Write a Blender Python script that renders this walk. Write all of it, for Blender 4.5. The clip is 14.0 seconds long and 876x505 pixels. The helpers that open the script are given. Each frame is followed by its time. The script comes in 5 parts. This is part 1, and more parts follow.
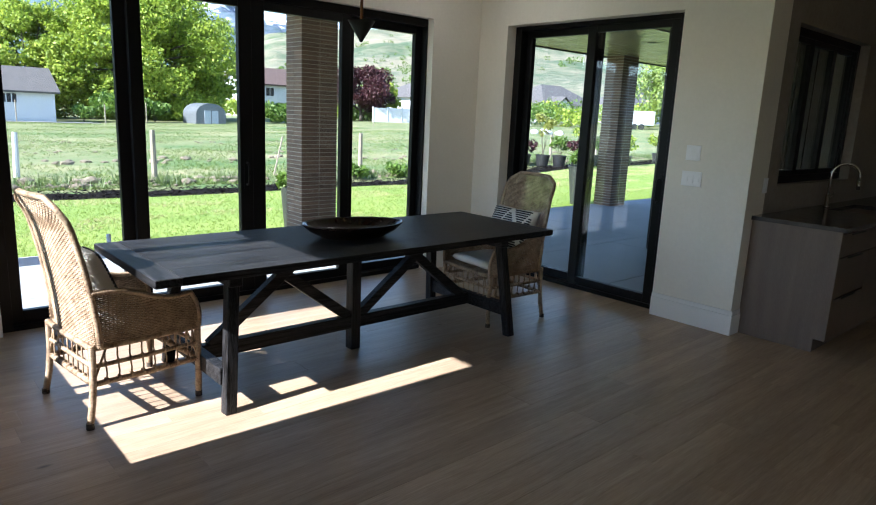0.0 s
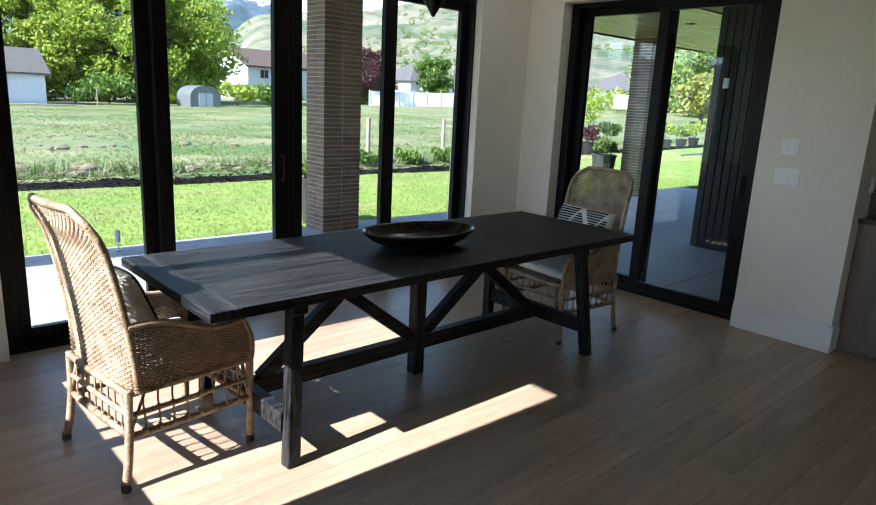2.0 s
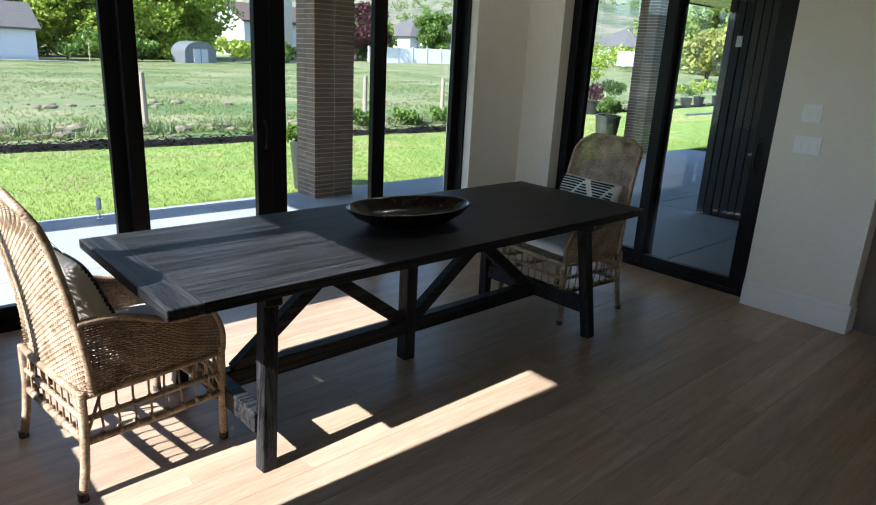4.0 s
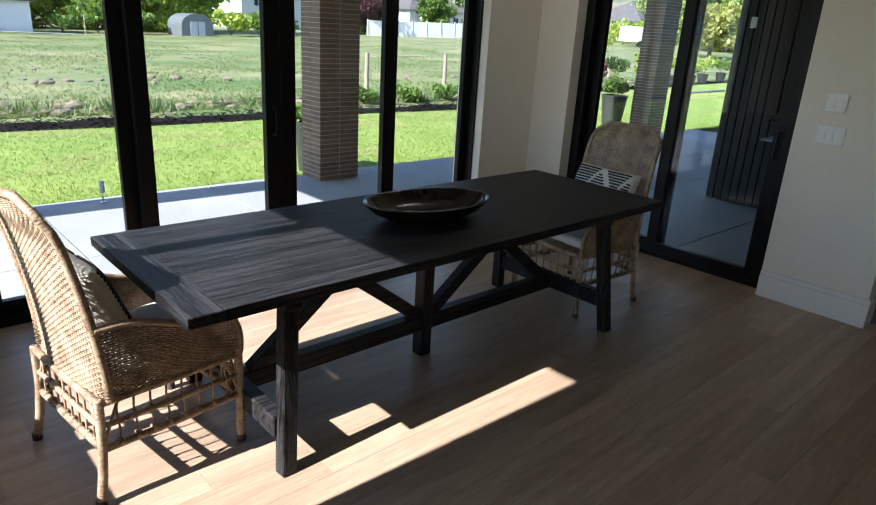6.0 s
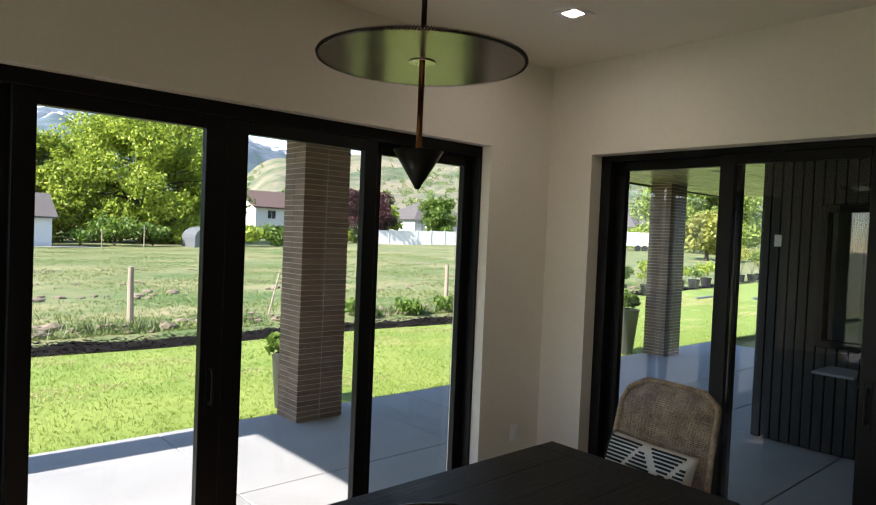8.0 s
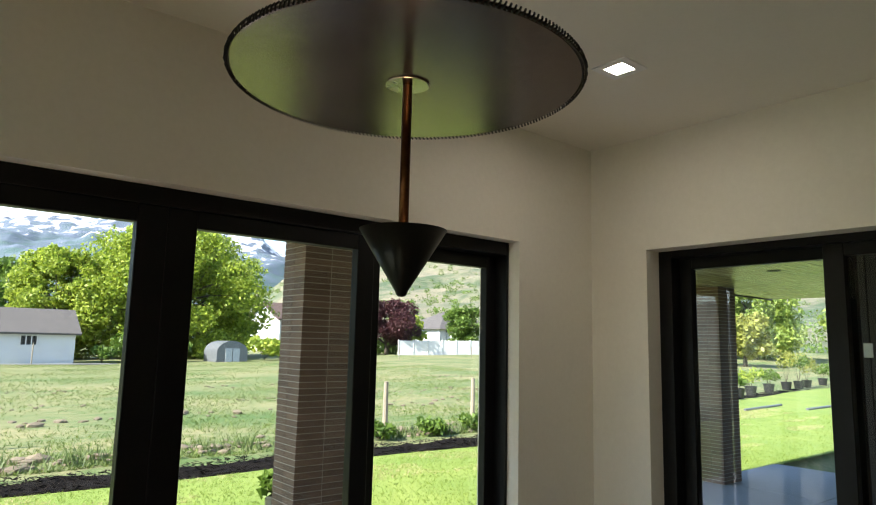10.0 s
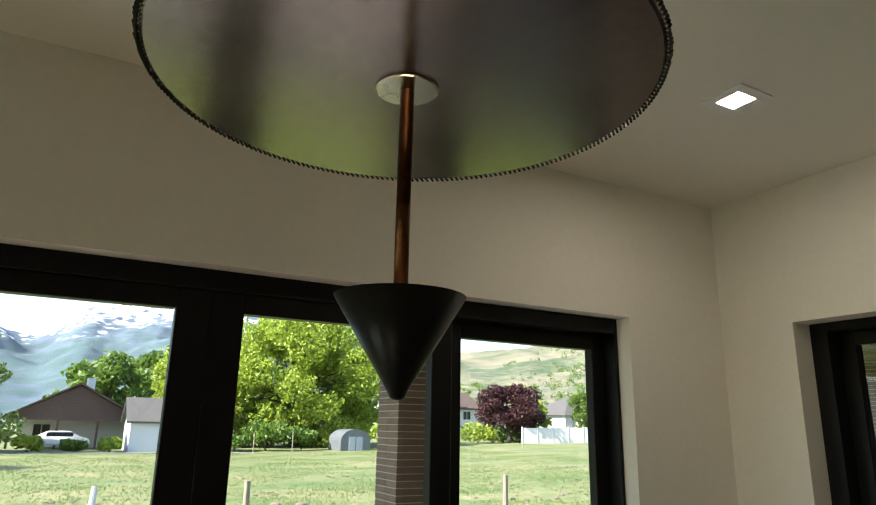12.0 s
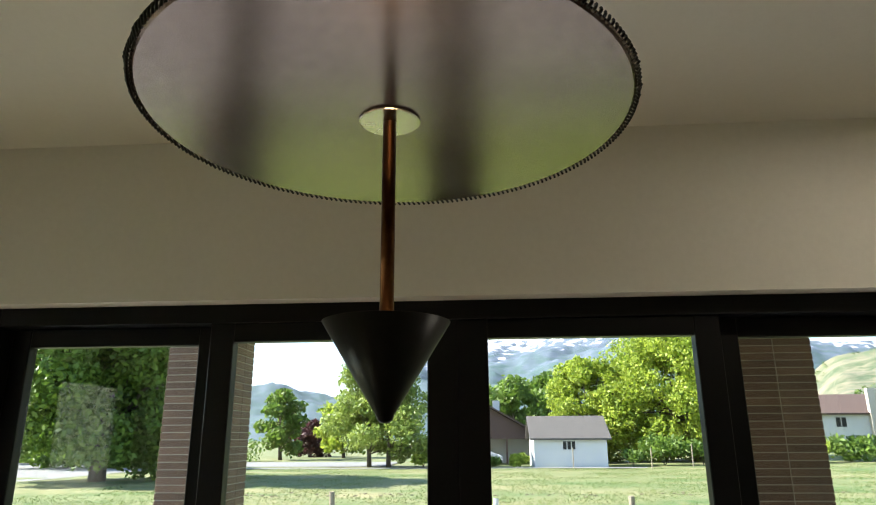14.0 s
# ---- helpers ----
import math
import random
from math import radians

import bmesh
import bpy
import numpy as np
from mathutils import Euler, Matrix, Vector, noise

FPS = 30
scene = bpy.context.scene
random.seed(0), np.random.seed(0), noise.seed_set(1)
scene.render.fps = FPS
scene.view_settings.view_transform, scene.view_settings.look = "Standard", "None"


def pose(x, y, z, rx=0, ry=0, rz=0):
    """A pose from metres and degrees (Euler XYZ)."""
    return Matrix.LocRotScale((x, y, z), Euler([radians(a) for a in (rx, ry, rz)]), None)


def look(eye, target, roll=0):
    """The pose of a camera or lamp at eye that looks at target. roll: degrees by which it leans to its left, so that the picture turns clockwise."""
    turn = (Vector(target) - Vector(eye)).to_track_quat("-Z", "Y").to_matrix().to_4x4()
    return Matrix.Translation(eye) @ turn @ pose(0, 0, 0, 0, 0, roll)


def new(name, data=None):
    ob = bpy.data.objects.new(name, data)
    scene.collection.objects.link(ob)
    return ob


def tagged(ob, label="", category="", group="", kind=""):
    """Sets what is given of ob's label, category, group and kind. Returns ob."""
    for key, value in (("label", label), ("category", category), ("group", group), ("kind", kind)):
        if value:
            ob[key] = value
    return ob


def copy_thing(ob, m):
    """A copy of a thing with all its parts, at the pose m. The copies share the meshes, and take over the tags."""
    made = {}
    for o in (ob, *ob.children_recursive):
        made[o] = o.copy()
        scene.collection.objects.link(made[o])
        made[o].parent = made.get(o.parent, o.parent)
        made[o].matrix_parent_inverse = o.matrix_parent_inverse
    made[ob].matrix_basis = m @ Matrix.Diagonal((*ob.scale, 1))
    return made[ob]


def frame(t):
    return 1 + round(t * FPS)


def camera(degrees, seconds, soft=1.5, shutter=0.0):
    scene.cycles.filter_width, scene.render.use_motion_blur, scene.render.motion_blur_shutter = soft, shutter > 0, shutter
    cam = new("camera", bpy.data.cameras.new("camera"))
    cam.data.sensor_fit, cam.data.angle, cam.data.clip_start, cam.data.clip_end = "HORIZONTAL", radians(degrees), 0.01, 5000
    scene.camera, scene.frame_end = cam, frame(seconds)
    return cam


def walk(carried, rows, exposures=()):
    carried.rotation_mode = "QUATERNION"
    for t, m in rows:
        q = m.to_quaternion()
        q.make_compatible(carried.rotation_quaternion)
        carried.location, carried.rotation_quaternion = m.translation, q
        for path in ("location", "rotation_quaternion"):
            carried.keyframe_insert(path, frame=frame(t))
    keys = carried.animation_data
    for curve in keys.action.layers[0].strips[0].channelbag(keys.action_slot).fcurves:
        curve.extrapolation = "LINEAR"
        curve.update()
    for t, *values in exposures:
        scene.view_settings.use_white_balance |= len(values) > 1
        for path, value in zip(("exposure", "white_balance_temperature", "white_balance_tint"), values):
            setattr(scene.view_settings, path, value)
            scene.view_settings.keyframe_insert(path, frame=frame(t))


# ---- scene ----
cam = camera(67.7, 14.0, soft=1.1)
PATH = [
    (0, (0.296, 0.268, 1.556), (1.608, 1.719, 1.144), 2.6),
    (0.5, (0.31, 0.516, 1.535), (1.639, 1.95, 1.115), 2.9),
    (1, (0.332, 0.711, 1.526), (1.655, 2.148, 1.096), 2.9),
    (1.5, (0.332, 0.901, 1.54), (1.66, 2.33, 1.099), 2.9),
    (2, (0.342, 1.047, 1.559), (1.665, 2.475, 1.101), 2.9),
    (2.5, (0.388, 1.131, 1.545), (1.714, 2.554, 1.081), 3.0),
    (3, (0.481, 1.178, 1.572), (1.8, 2.602, 1.089), 3.0),
    (3.5, (0.576, 1.216, 1.585), (1.887, 2.63, 1.052), 3.0),
    (6, (0.568, 1.387, 1.655), (1.864, 2.764, 1.006), 3.4),
    (6.5, (0.684, 1.493, 1.69), (2.007, 2.925, 1.243), 2.9),
    (7, (0.919, 1.655, 1.714), (2.251, 3.112, 1.392), 2.7),
    (7.5, (1.146, 1.859, 1.766), (2.481, 3.333, 1.548), 2.5),
    (8, (1.35, 2.096, 1.828), (2.683, 3.586, 1.773), 2.4),
    (10.5, (2.117, 2.861, 1.903), (3.331, 4.414, 2.243), 1.8),
    (11, (2.215, 2.944, 1.926), (3.333, 4.55, 2.34), 1.5),
    (11.5, (2.302, 3.001, 1.936), (3.315, 4.654, 2.427), 1.4),
    (12, (2.376, 3.016, 1.942), (3.301, 4.712, 2.459), 1.1),
    (12.5, (2.467, 2.988, 1.94), (3.198, 4.768, 2.484), 0.7),
    (13, (2.595, 2.928, 1.941), (3.076, 4.786, 2.503), 0.2),
    (13.5, (2.714, 2.885, 1.959), (2.928, 4.797, 2.506), 0.1),
    (14, (2.845, 2.912, 1.953), (2.712, 4.83, 2.502), -0.3),
]
walk(cam, [(t, look(eye, target, roll)) for t, eye, target, roll in PATH], exposures=[(0.0, 2.36, 5850, 14), (3.5, 2.12, 5900, 13), (6.5, 2.05, 6200, 17), (8.0, 2.05, 6750, 19), (10.5, 2.17, 6800, 12), (14.0, 2.30, 6850, 11)])

# ---- daylight: low sun from the west, clear sky ----
SUN_EL, SUN_AZ = 38.3, 271.5  # degrees above the horizon; compass turn from +y towards +x
world = bpy.data.worlds.new("sky")
scene.world = world
world.use_nodes = True
wn = world.node_tree.nodes
sky = wn.new("ShaderNodeTexSky")
sky.sky_type, sky.sun_disc = "NISHITA", False
sky.sun_elevation, sky.sun_rotation = radians(SUN_EL), radians(SUN_AZ)
sky.altitude, sky.dust_density, sky.air_density = 1600, 0.3, 1.1
wn["Background"].inputs["Strength"].default_value = 0.115
world.node_tree.links.new(sky.outputs[0], wn["Background"].inputs["Color"])
sun = new("sun", bpy.data.lights.new("sun", "SUN"))
sun.data.energy, sun.data.angle, sun.data.color = 4.2, radians(0.53), (1.0, 0.97, 0.92)
sun.matrix_world = look((math.sin(radians(SUN_AZ)) * 30, math.cos(radians(SUN_AZ)) * 30, math.tan(radians(SUN_EL)) * 30), (0, 0, 0))

# ---- materials ----
def nodes_of(name):
    m = bpy.data.materials.new(name)
    m.use_nodes = True
    return m, m.node_tree.nodes, m.node_tree.links, m.node_tree.nodes["Principled BSDF"]


def surf(name, dark, light, scale=8.0, fine=80.0, rough=0.6, bump=0.15, metal=0.0, stretch=(1, 1, 1), vary=0.0, spec=0.5, rough_vary=0.1, distort=0.3, depth=0.01, lo=0.3, hi=0.7):
    """Two colours mixed by coarse and fine noise, with roughness variation and fine relief; vary: brightness change from piece to piece."""
    m, n, l, p = nodes_of(name)
    tc = n.new("ShaderNodeTexCoord")
    info = n.new("ShaderNodeObjectInfo")
    off = n.new("ShaderNodeVectorMath")
    off.operation = "MULTIPLY_ADD"
    off.inputs[1].default_value = (37.0, 53.0, 71.0)
    comb = n.new("ShaderNodeCombineXYZ")
    for k in range(3):
        l.new(info.outputs["Random"], comb.inputs[k])
    l.new(comb.outputs[0], off.inputs[0])
    l.new(tc.outputs["Object"], off.inputs[2])
    mp = n.new("ShaderNodeMapping")
    mp.inputs["Scale"].default_value = stretch
    l.new(off.outputs[0], mp.inputs[0])
    a, b = n.new("ShaderNodeTexNoise"), n.new("ShaderNodeTexNoise")
    for t, s, d in ((a, scale, 4), (b, fine, 3)):
        t.inputs["Scale"].default_value, t.inputs["Detail"].default_value, t.inputs["Distortion"].default_value = s, d, distort
        l.new(mp.outputs[0], t.inputs["Vector"])
    mix = n.new("ShaderNodeMath")
    mix.operation = "MULTIPLY_ADD"
    mix.inputs[1].default_value = 0.45
    l.new(b.outputs["Fac"], mix.inputs[0])
    half = n.new("ShaderNodeMath")
    half.operation = "MULTIPLY"
    half.inputs[1].default_value = 0.55
    l.new(a.outputs["Fac"], half.inputs[0])
    l.new(half.outputs[0], mix.inputs[2])
    ramp = n.new("ShaderNodeValToRGB")
    ramp.color_ramp.elements[0].position, ramp.color_ramp.elements[1].position = lo, hi
    ramp.color_ramp.elements[0].color, ramp.color_ramp.elements[1].color = (*dark, 1), (*light, 1)
    l.new(mix.outputs[0], ramp.inputs[0])
    hsv = n.new("ShaderNodeHueSaturation")
    val = n.new("ShaderNodeMapRange")
    val.inputs["To Min"].default_value, val.inputs["To Max"].default_value = 1 - vary, 1 + vary
    l.new(info.outputs["Random"], val.inputs["Value"])
    l.new(val.outputs[0], hsv.inputs["Value"])
    l.new(ramp.outputs[0], hsv.inputs["Color"])
    l.new(hsv.outputs[0], p.inputs["Base Color"])
    rr = n.new("ShaderNodeMapRange")
    rr.inputs["To Min"].default_value, rr.inputs["To Max"].default_value = max(0.02, rough - rough_vary), min(1, rough + rough_vary)
    l.new(a.outputs["Fac"], rr.inputs["Value"])
    l.new(rr.outputs[0], p.inputs["Roughness"])
    p.inputs["Metallic"].default_value, p.inputs["Specular IOR Level"].default_value = metal, spec
    if bump:
        bp = n.new("ShaderNodeBump")
        bp.inputs["Strength"].default_value, bp.inputs["Distance"].default_value = bump, depth
        l.new(mix.outputs[0], bp.inputs["Height"])
        l.new(bp.outputs[0], p.inputs["Normal"])
    return m


def glass_mat(name, tint, ior=1.5):
    m, n, l, p = nodes_of(name)
    n.remove(p)
    clear, gloss, fres, mix = n.new("ShaderNodeBsdfTransparent"), n.new("ShaderNodeBsdfGlossy"), n.new("ShaderNodeLayerWeight"), n.new("ShaderNodeMixShader")
    clear.inputs[0].default_value = (*tint, 1)
    gloss.inputs["Roughness"].default_value = 0.01
    fifth, scaled = n.new("ShaderNodeMath"), n.new("ShaderNodeMath")
    fifth.operation, scaled.operation = "POWER", "MULTIPLY_ADD"
    fres.inputs["Blend"].default_value, fifth.inputs[1].default_value = 0.5, 4.0
    f0 = ((ior - 1) / (ior + 1)) ** 2
    scaled.inputs[1].default_value, scaled.inputs[2].default_value = 1 - f0, f0
    l.new(fres.outputs["Facing"], fifth.inputs[0])
    l.new(fifth.outputs[0], scaled.inputs[0])
    l.new(scaled.outputs[0], mix.inputs[0])
    l.new(clear.outputs[0], mix.inputs[1])
    l.new(gloss.outputs[0], mix.inputs[2])
    l.new(mix.outputs[0], n["Material Output"].inputs[0])
    return m


def glow(name, colour, power):
    m, n, l, p = nodes_of(name)
    p.inputs["Emission Color"].default_value, p.inputs["Emission Strength"].default_value = (*colour, 1), power
    p.inputs["Base Color"].default_value = (*colour, 1)
    return m


def leaf_mat(name, dark, light, vein=0.35):
    """Leaves: colour differs from leaf to leaf, and light shines through them."""
    m, n, l, p = nodes_of(name)
    geo, ramp = n.new("ShaderNodeNewGeometry"), n.new("ShaderNodeValToRGB")
    ramp.color_ramp.elements[0].color, ramp.color_ramp.elements[1].color = (*dark, 1), (*light, 1)
    l.new(geo.outputs["Random Per Island"], ramp.inputs[0])
    l.new(ramp.outputs[0], p.inputs["Base Color"])
    p.inputs["Roughness"].default_value = 0.55
    tr, mix = n.new("ShaderNodeBsdfTranslucent"), n.new("ShaderNodeMixShader")
    l.new(ramp.outputs[0], tr.inputs[0])
    mix.inputs[0].default_value = vein
    l.new(p.outputs[0], mix.inputs[1])
    l.new(tr.outputs[0], mix.inputs[2])
    l.new(mix.outputs[0], n["Material Output"].inputs[0])
    return m


PLASTER = surf("warm_white_plaster", (0.75, 0.71, 0.62), (0.81, 0.77, 0.68), 1.5, 40, 0.75, 0.05, depth=0.004)
CEILING_PAINT = surf("ceiling_paint", (0.77, 0.73, 0.64), (0.81, 0.77, 0.68), 2, 60, 0.85, 0.03, depth=0.003)
TRIM = surf("white_trim_paint", (0.76, 0.75, 0.72), (0.80, 0.79, 0.76), 3, 60, 0.45, 0.03, depth=0.002)
OAK = surf("oak_plank", (0.235, 0.163, 0.103), (0.45, 0.343, 0.238), 2.2, 22, 0.40, 0.12, stretch=(0.35, 6, 6), vary=0.09, rough_vary=0.08, distort=0.9, depth=0.004)
def add_knots(m):
    """Sparse dark knots and short cracks in a wood material."""
    n, l = m.node_tree.nodes, m.node_tree.links
    p = n["Principled BSDF"]
    source = p.inputs["Base Color"].links[0].from_socket
    geo, mp, vor = n.new("ShaderNodeNewGeometry"), n.new("ShaderNodeMapping"), n.new("ShaderNodeTexVoronoi")
    mp.inputs["Scale"].default_value = (1.1, 2.6, 1.0)
    vor.inputs["Scale"].default_value, vor.inputs["Randomness"].default_value = 1.3, 1.0
    fall, mix = n.new("ShaderNodeMapRange"), n.new("ShaderNodeMix")
    fall.inputs["From Min"].default_value, fall.inputs["From Max"].default_value = 0.015, 0.06
    fall.inputs["To Min"].default_value, fall.inputs["To Max"].default_value = 0.75, 0.0
    mix.data_type = "RGBA"
    mix.inputs["B"].default_value = (0.035, 0.022, 0.014, 1)
    l.new(geo.outputs["Position"], mp.inputs[0])
    l.new(mp.outputs[0], vor.inputs["Vector"])
    l.new(vor.outputs["Distance"], fall.inputs["Value"])
    l.new(fall.outputs[0], mix.inputs["Factor"])
    l.new(source, mix.inputs["A"])
    l.new(mix.outputs["Result"], p.inputs["Base Color"])


add_knots(OAK)
GAP = surf("dark_gap", (0.03, 0.02, 0.012), (0.05, 0.035, 0.02), 20, 80, 0.9, 0)
BLACK_METAL = surf("black_powder_coat", (0.004, 0.004, 0.0042), (0.007, 0.007, 0.0075), 6, 120, 0.42, 0.04, spec=0.22, depth=0.002)
PANE = glass_mat("window_glass", (0.93, 0.95, 0.94))
PANE_EAST = glass_mat("tinted_door_glass", (0.90, 0.93, 0.93))
CONCRETE = surf("broom_concrete", (0.25, 0.253, 0.255), (0.34, 0.343, 0.345), 1.2, 60, 0.8, 0.15, depth=0.006)
BRICK = surf("brown_brick", (0.115, 0.066, 0.045), (0.215, 0.13, 0.088), 5, 60, 0.75, 0.3, vary=0.25, depth=0.006)
MORTAR = surf("pale_mortar", (0.42, 0.37, 0.31), (0.54, 0.49, 0.42), 8, 90, 0.9, 0.3)
TAUPE = surf("taupe_plaster", (0.22, 0.19, 0.155), (0.32, 0.28, 0.235), 2, 30, 0.6, 0.08)
CABINET = surf("grey_stained_oak", (0.12, 0.088, 0.068), (0.185, 0.14, 0.11), 2, 40, 0.55, 0.08, stretch=(8, 8, 0.6))
STONE_TOP = surf("dark_quartz", (0.035, 0.033, 0.034), (0.06, 0.057, 0.057), 12, 150, 0.16, 0.0)
STEEL = surf("brushed_steel", (0.5, 0.49, 0.47), (0.62, 0.6, 0.58), 20, 200, 0.22, 0.02, metal=1.0)
SOFFIT_WOOD = surf("soffit_board", (0.30, 0.24, 0.15), (0.42, 0.35, 0.22), 3, 30, 0.24, 0.1, stretch=(0.5, 8, 8), vary=0.1)
SLAT = surf("charcoal_slat", (0.006, 0.0055, 0.005), (0.014, 0.013, 0.012), 3, 40, 0.6, 0.1, stretch=(6, 6, 0.6), vary=0.2)
TABLE_WOOD = surf("blackened_oak", (0.003, 0.003, 0.003), (0.046, 0.046, 0.048), 4.0, 26, 0.46, 0.8, stretch=(0.4, 15, 15), distort=0.8, spec=0.15, lo=0.42, hi=0.66, depth=0.004)
TABLE_LEG_WOOD = surf("blackened_oak_upright", (0.003, 0.003, 0.003), (0.046, 0.046, 0.048), 4.0, 26, 0.46, 0.8, stretch=(15, 15, 0.4), distort=0.8, spec=0.15, lo=0.42, hi=0.66, depth=0.004)
RATTAN = surf("woven_rattan", (0.095, 0.048, 0.022), (0.55, 0.41, 0.265), 14, 90, 0.5, 0.2, vary=0.1)
CUSHION = surf("off_white_linen", (0.66, 0.64, 0.60), (0.76, 0.74, 0.70), 6, 260, 0.9, 0.3, depth=0.003)
PILLOW_CREAM = surf("cream_weave", (0.58, 0.55, 0.48), (0.70, 0.67, 0.60), 8, 220, 0.95, 0.4, depth=0.004)
PILLOW_BLACK = surf("black_yarn", (0.012, 0.012, 0.013), (0.03, 0.03, 0.03), 10, 220, 0.95, 0.4, depth=0.004)
BOWL = surf("dark_turned_wood", (0.007, 0.004, 0.003), (0.020, 0.011, 0.007), 4, 40, 0.19, 0.12, rough_vary=0.05, spec=0.3)
DISC_METAL = surf("aged_burnished_metal", (0.14, 0.105, 0.096), (0.235, 0.188, 0.177), 3.5, 60, 0.22, 0.03, metal=0.88, rough_vary=0.06, depth=0.004)
COPPER = surf("patinated_copper", (0.07, 0.028, 0.013), (0.18, 0.08, 0.035), 6, 60, 0.3, 0.05, metal=1.0)
NICKEL = surf("brushed_nickel", (0.42, 0.37, 0.30), (0.55, 0.49, 0.41), 10, 160, 0.25, 0.03, metal=1.0)
CONE_METAL = surf("blackened_steel", (0.006, 0.006, 0.005), (0.012, 0.012, 0.011), 8, 90, 0.36, 0.05, spec=0.2)
LAMP_LIGHT = glow("lit_diffuser", (1.0, 0.93, 0.82), 40.0)
SWITCH = surf("white_plastic", (0.84, 0.84, 0.83), (0.88, 0.88, 0.87), 10, 90, 0.35, 0)
LAWN = surf("lawn_soil", (0.105, 0.185, 0.018), (0.245, 0.295, 0.06), 0.7, 25, 0.9, 0.4, depth=0.03)
FIELD = surf("field_grass", (0.06, 0.115, 0.022), (0.26, 0.225, 0.11), 0.5, 6, 0.95, 0.6, depth=0.06, stretch=(0.45, 1.0, 1.0), lo=0.38, hi=0.66)
MULCH = surf("dark_mulch", (0.004, 0.0035, 0.003), (0.020, 0.017, 0.015), 14, 70, 0.95, 0.9, depth=0.03, spec=0.04)
GRASS_BLADE = leaf_mat("lawn_blade", (0.115, 0.20, 0.022), (0.28, 0.35, 0.062), 0.3)
WEED_BLADE = leaf_mat("field_weed", (0.06, 0.125, 0.02), (0.23, 0.28, 0.07), 0.3)
LEAF = leaf_mat("bright_leaf", (0.10, 0.18, 0.013), (0.50, 0.58, 0.085), 0.5)
LEAF_DARK = leaf_mat("dark_leaf", (0.06, 0.12, 0.015), (0.18, 0.28, 0.045), 0.45)
LEAF_PLUM = leaf_mat("plum_leaf", (0.035, 0.010, 0.012), (0.10, 0.03, 0.035))
LEAF_PALE = leaf_mat("pale_leaf", (0.13, 0.20, 0.035), (0.34, 0.42, 0.09))
LEAF_GOLD = leaf_mat("golden_leaf", (0.20, 0.22, 0.04), (0.36, 0.36, 0.08))
BARK = surf("bark", (0.04, 0.03, 0.022), (0.10, 0.078, 0.06), 6, 40, 0.95, 0.9, depth=0.03)
POST_WOOD = surf("weathered_post", (0.20, 0.165, 0.12), (0.36, 0.30, 0.23), 6, 50, 0.9, 0.5, stretch=(4, 4, 0.5))
STUCCO = surf("white_stucco", (0.52, 0.52, 0.53), (0.62, 0.62, 0.62), 1, 12, 0.9, 0.2)
SHINGLE = surf("grey_shingle", (0.06, 0.055, 0.053), (0.13, 0.117, 0.11), 3, 14, 0.9, 0.4)
BROWN_ROOF = surf("brown_shingle", (0.065, 0.038, 0.03), (0.12, 0.08, 0.066), 3, 14, 0.9, 0.4)
SHED_STEEL = surf("grey_steel_sheet", (0.09, 0.10, 0.11), (0.14, 0.15, 0.16), 3, 30, 0.5, 0.1)
SHED_DOOR = surf("pale_shed_door", (0.32, 0.35, 0.39), (0.41, 0.44, 0.47), 3, 30, 0.6, 0.1)
ROAD = surf("pale_asphalt", (0.16, 0.16, 0.16), (0.24, 0.24, 0.235), 0.5, 10, 0.9, 0.2)
# Near-black for dark paint; its colour also holds the shade of unlit depth.
DARK_VOID = surf("dark_paint_and_unlit_depth", (0.01, 0.01, 0.01), (0.02, 0.02, 0.02), 4, 20, 0.8, 0)

# ---- helpers for meshes ----
def box(bm, x0, y0, z0, x1, y1, z1, bevel=0.0, segs=1):
    v = [bm.verts.new(p) for p in ((x0, y0, z0), (x1, y0, z0), (x1, y1, z0), (x0, y1, z0), (x0, y0, z1), (x1, y0, z1), (x1, y1, z1), (x0, y1, z1))]
    f = [bm.faces.new([v[i] for i in q]) for q in ((0, 3, 2, 1), (4, 5, 6, 7), (0, 1, 5, 4), (1, 2, 6, 5), (2, 3, 7, 6), (3, 0, 4, 7))]
    if bevel:
        bmesh.ops.bevel(bm, geom=list({e for q in f for e in q.edges}), offset=bevel, segments=segs, affect="EDGES", profile=0.5)
    return v


def boxes(*spans, bevel=0.0):
    bm = bmesh.new()
    for s in spans:
        box(bm, *s, bevel=bevel)
    return bm


def lathe(bm, profile, segs=32, centre=(0, 0)):
    """Turns (radius, height) pairs round the z axis; closes where the radius is 0."""
    rings = []
    for r, z in profile:
        if r < 1e-6:
            rings.append([bm.verts.new((centre[0], centre[1], z))])
        else:
            rings.append([bm.verts.new((centre[0] + r * math.cos(2 * math.pi * k / segs), centre[1] + r * math.sin(2 * math.pi * k / segs), z)) for k in range(segs)])
    for a, b in zip(rings, rings[1:]):
        for k in range(segs):
            q = [a[k % len(a)], a[(k + 1) % len(a)], b[(k + 1) % len(b)], b[k % len(b)]]
            q = list(dict.fromkeys(q))
            if len(q) > 2:
                bm.faces.new(q)
    return bm


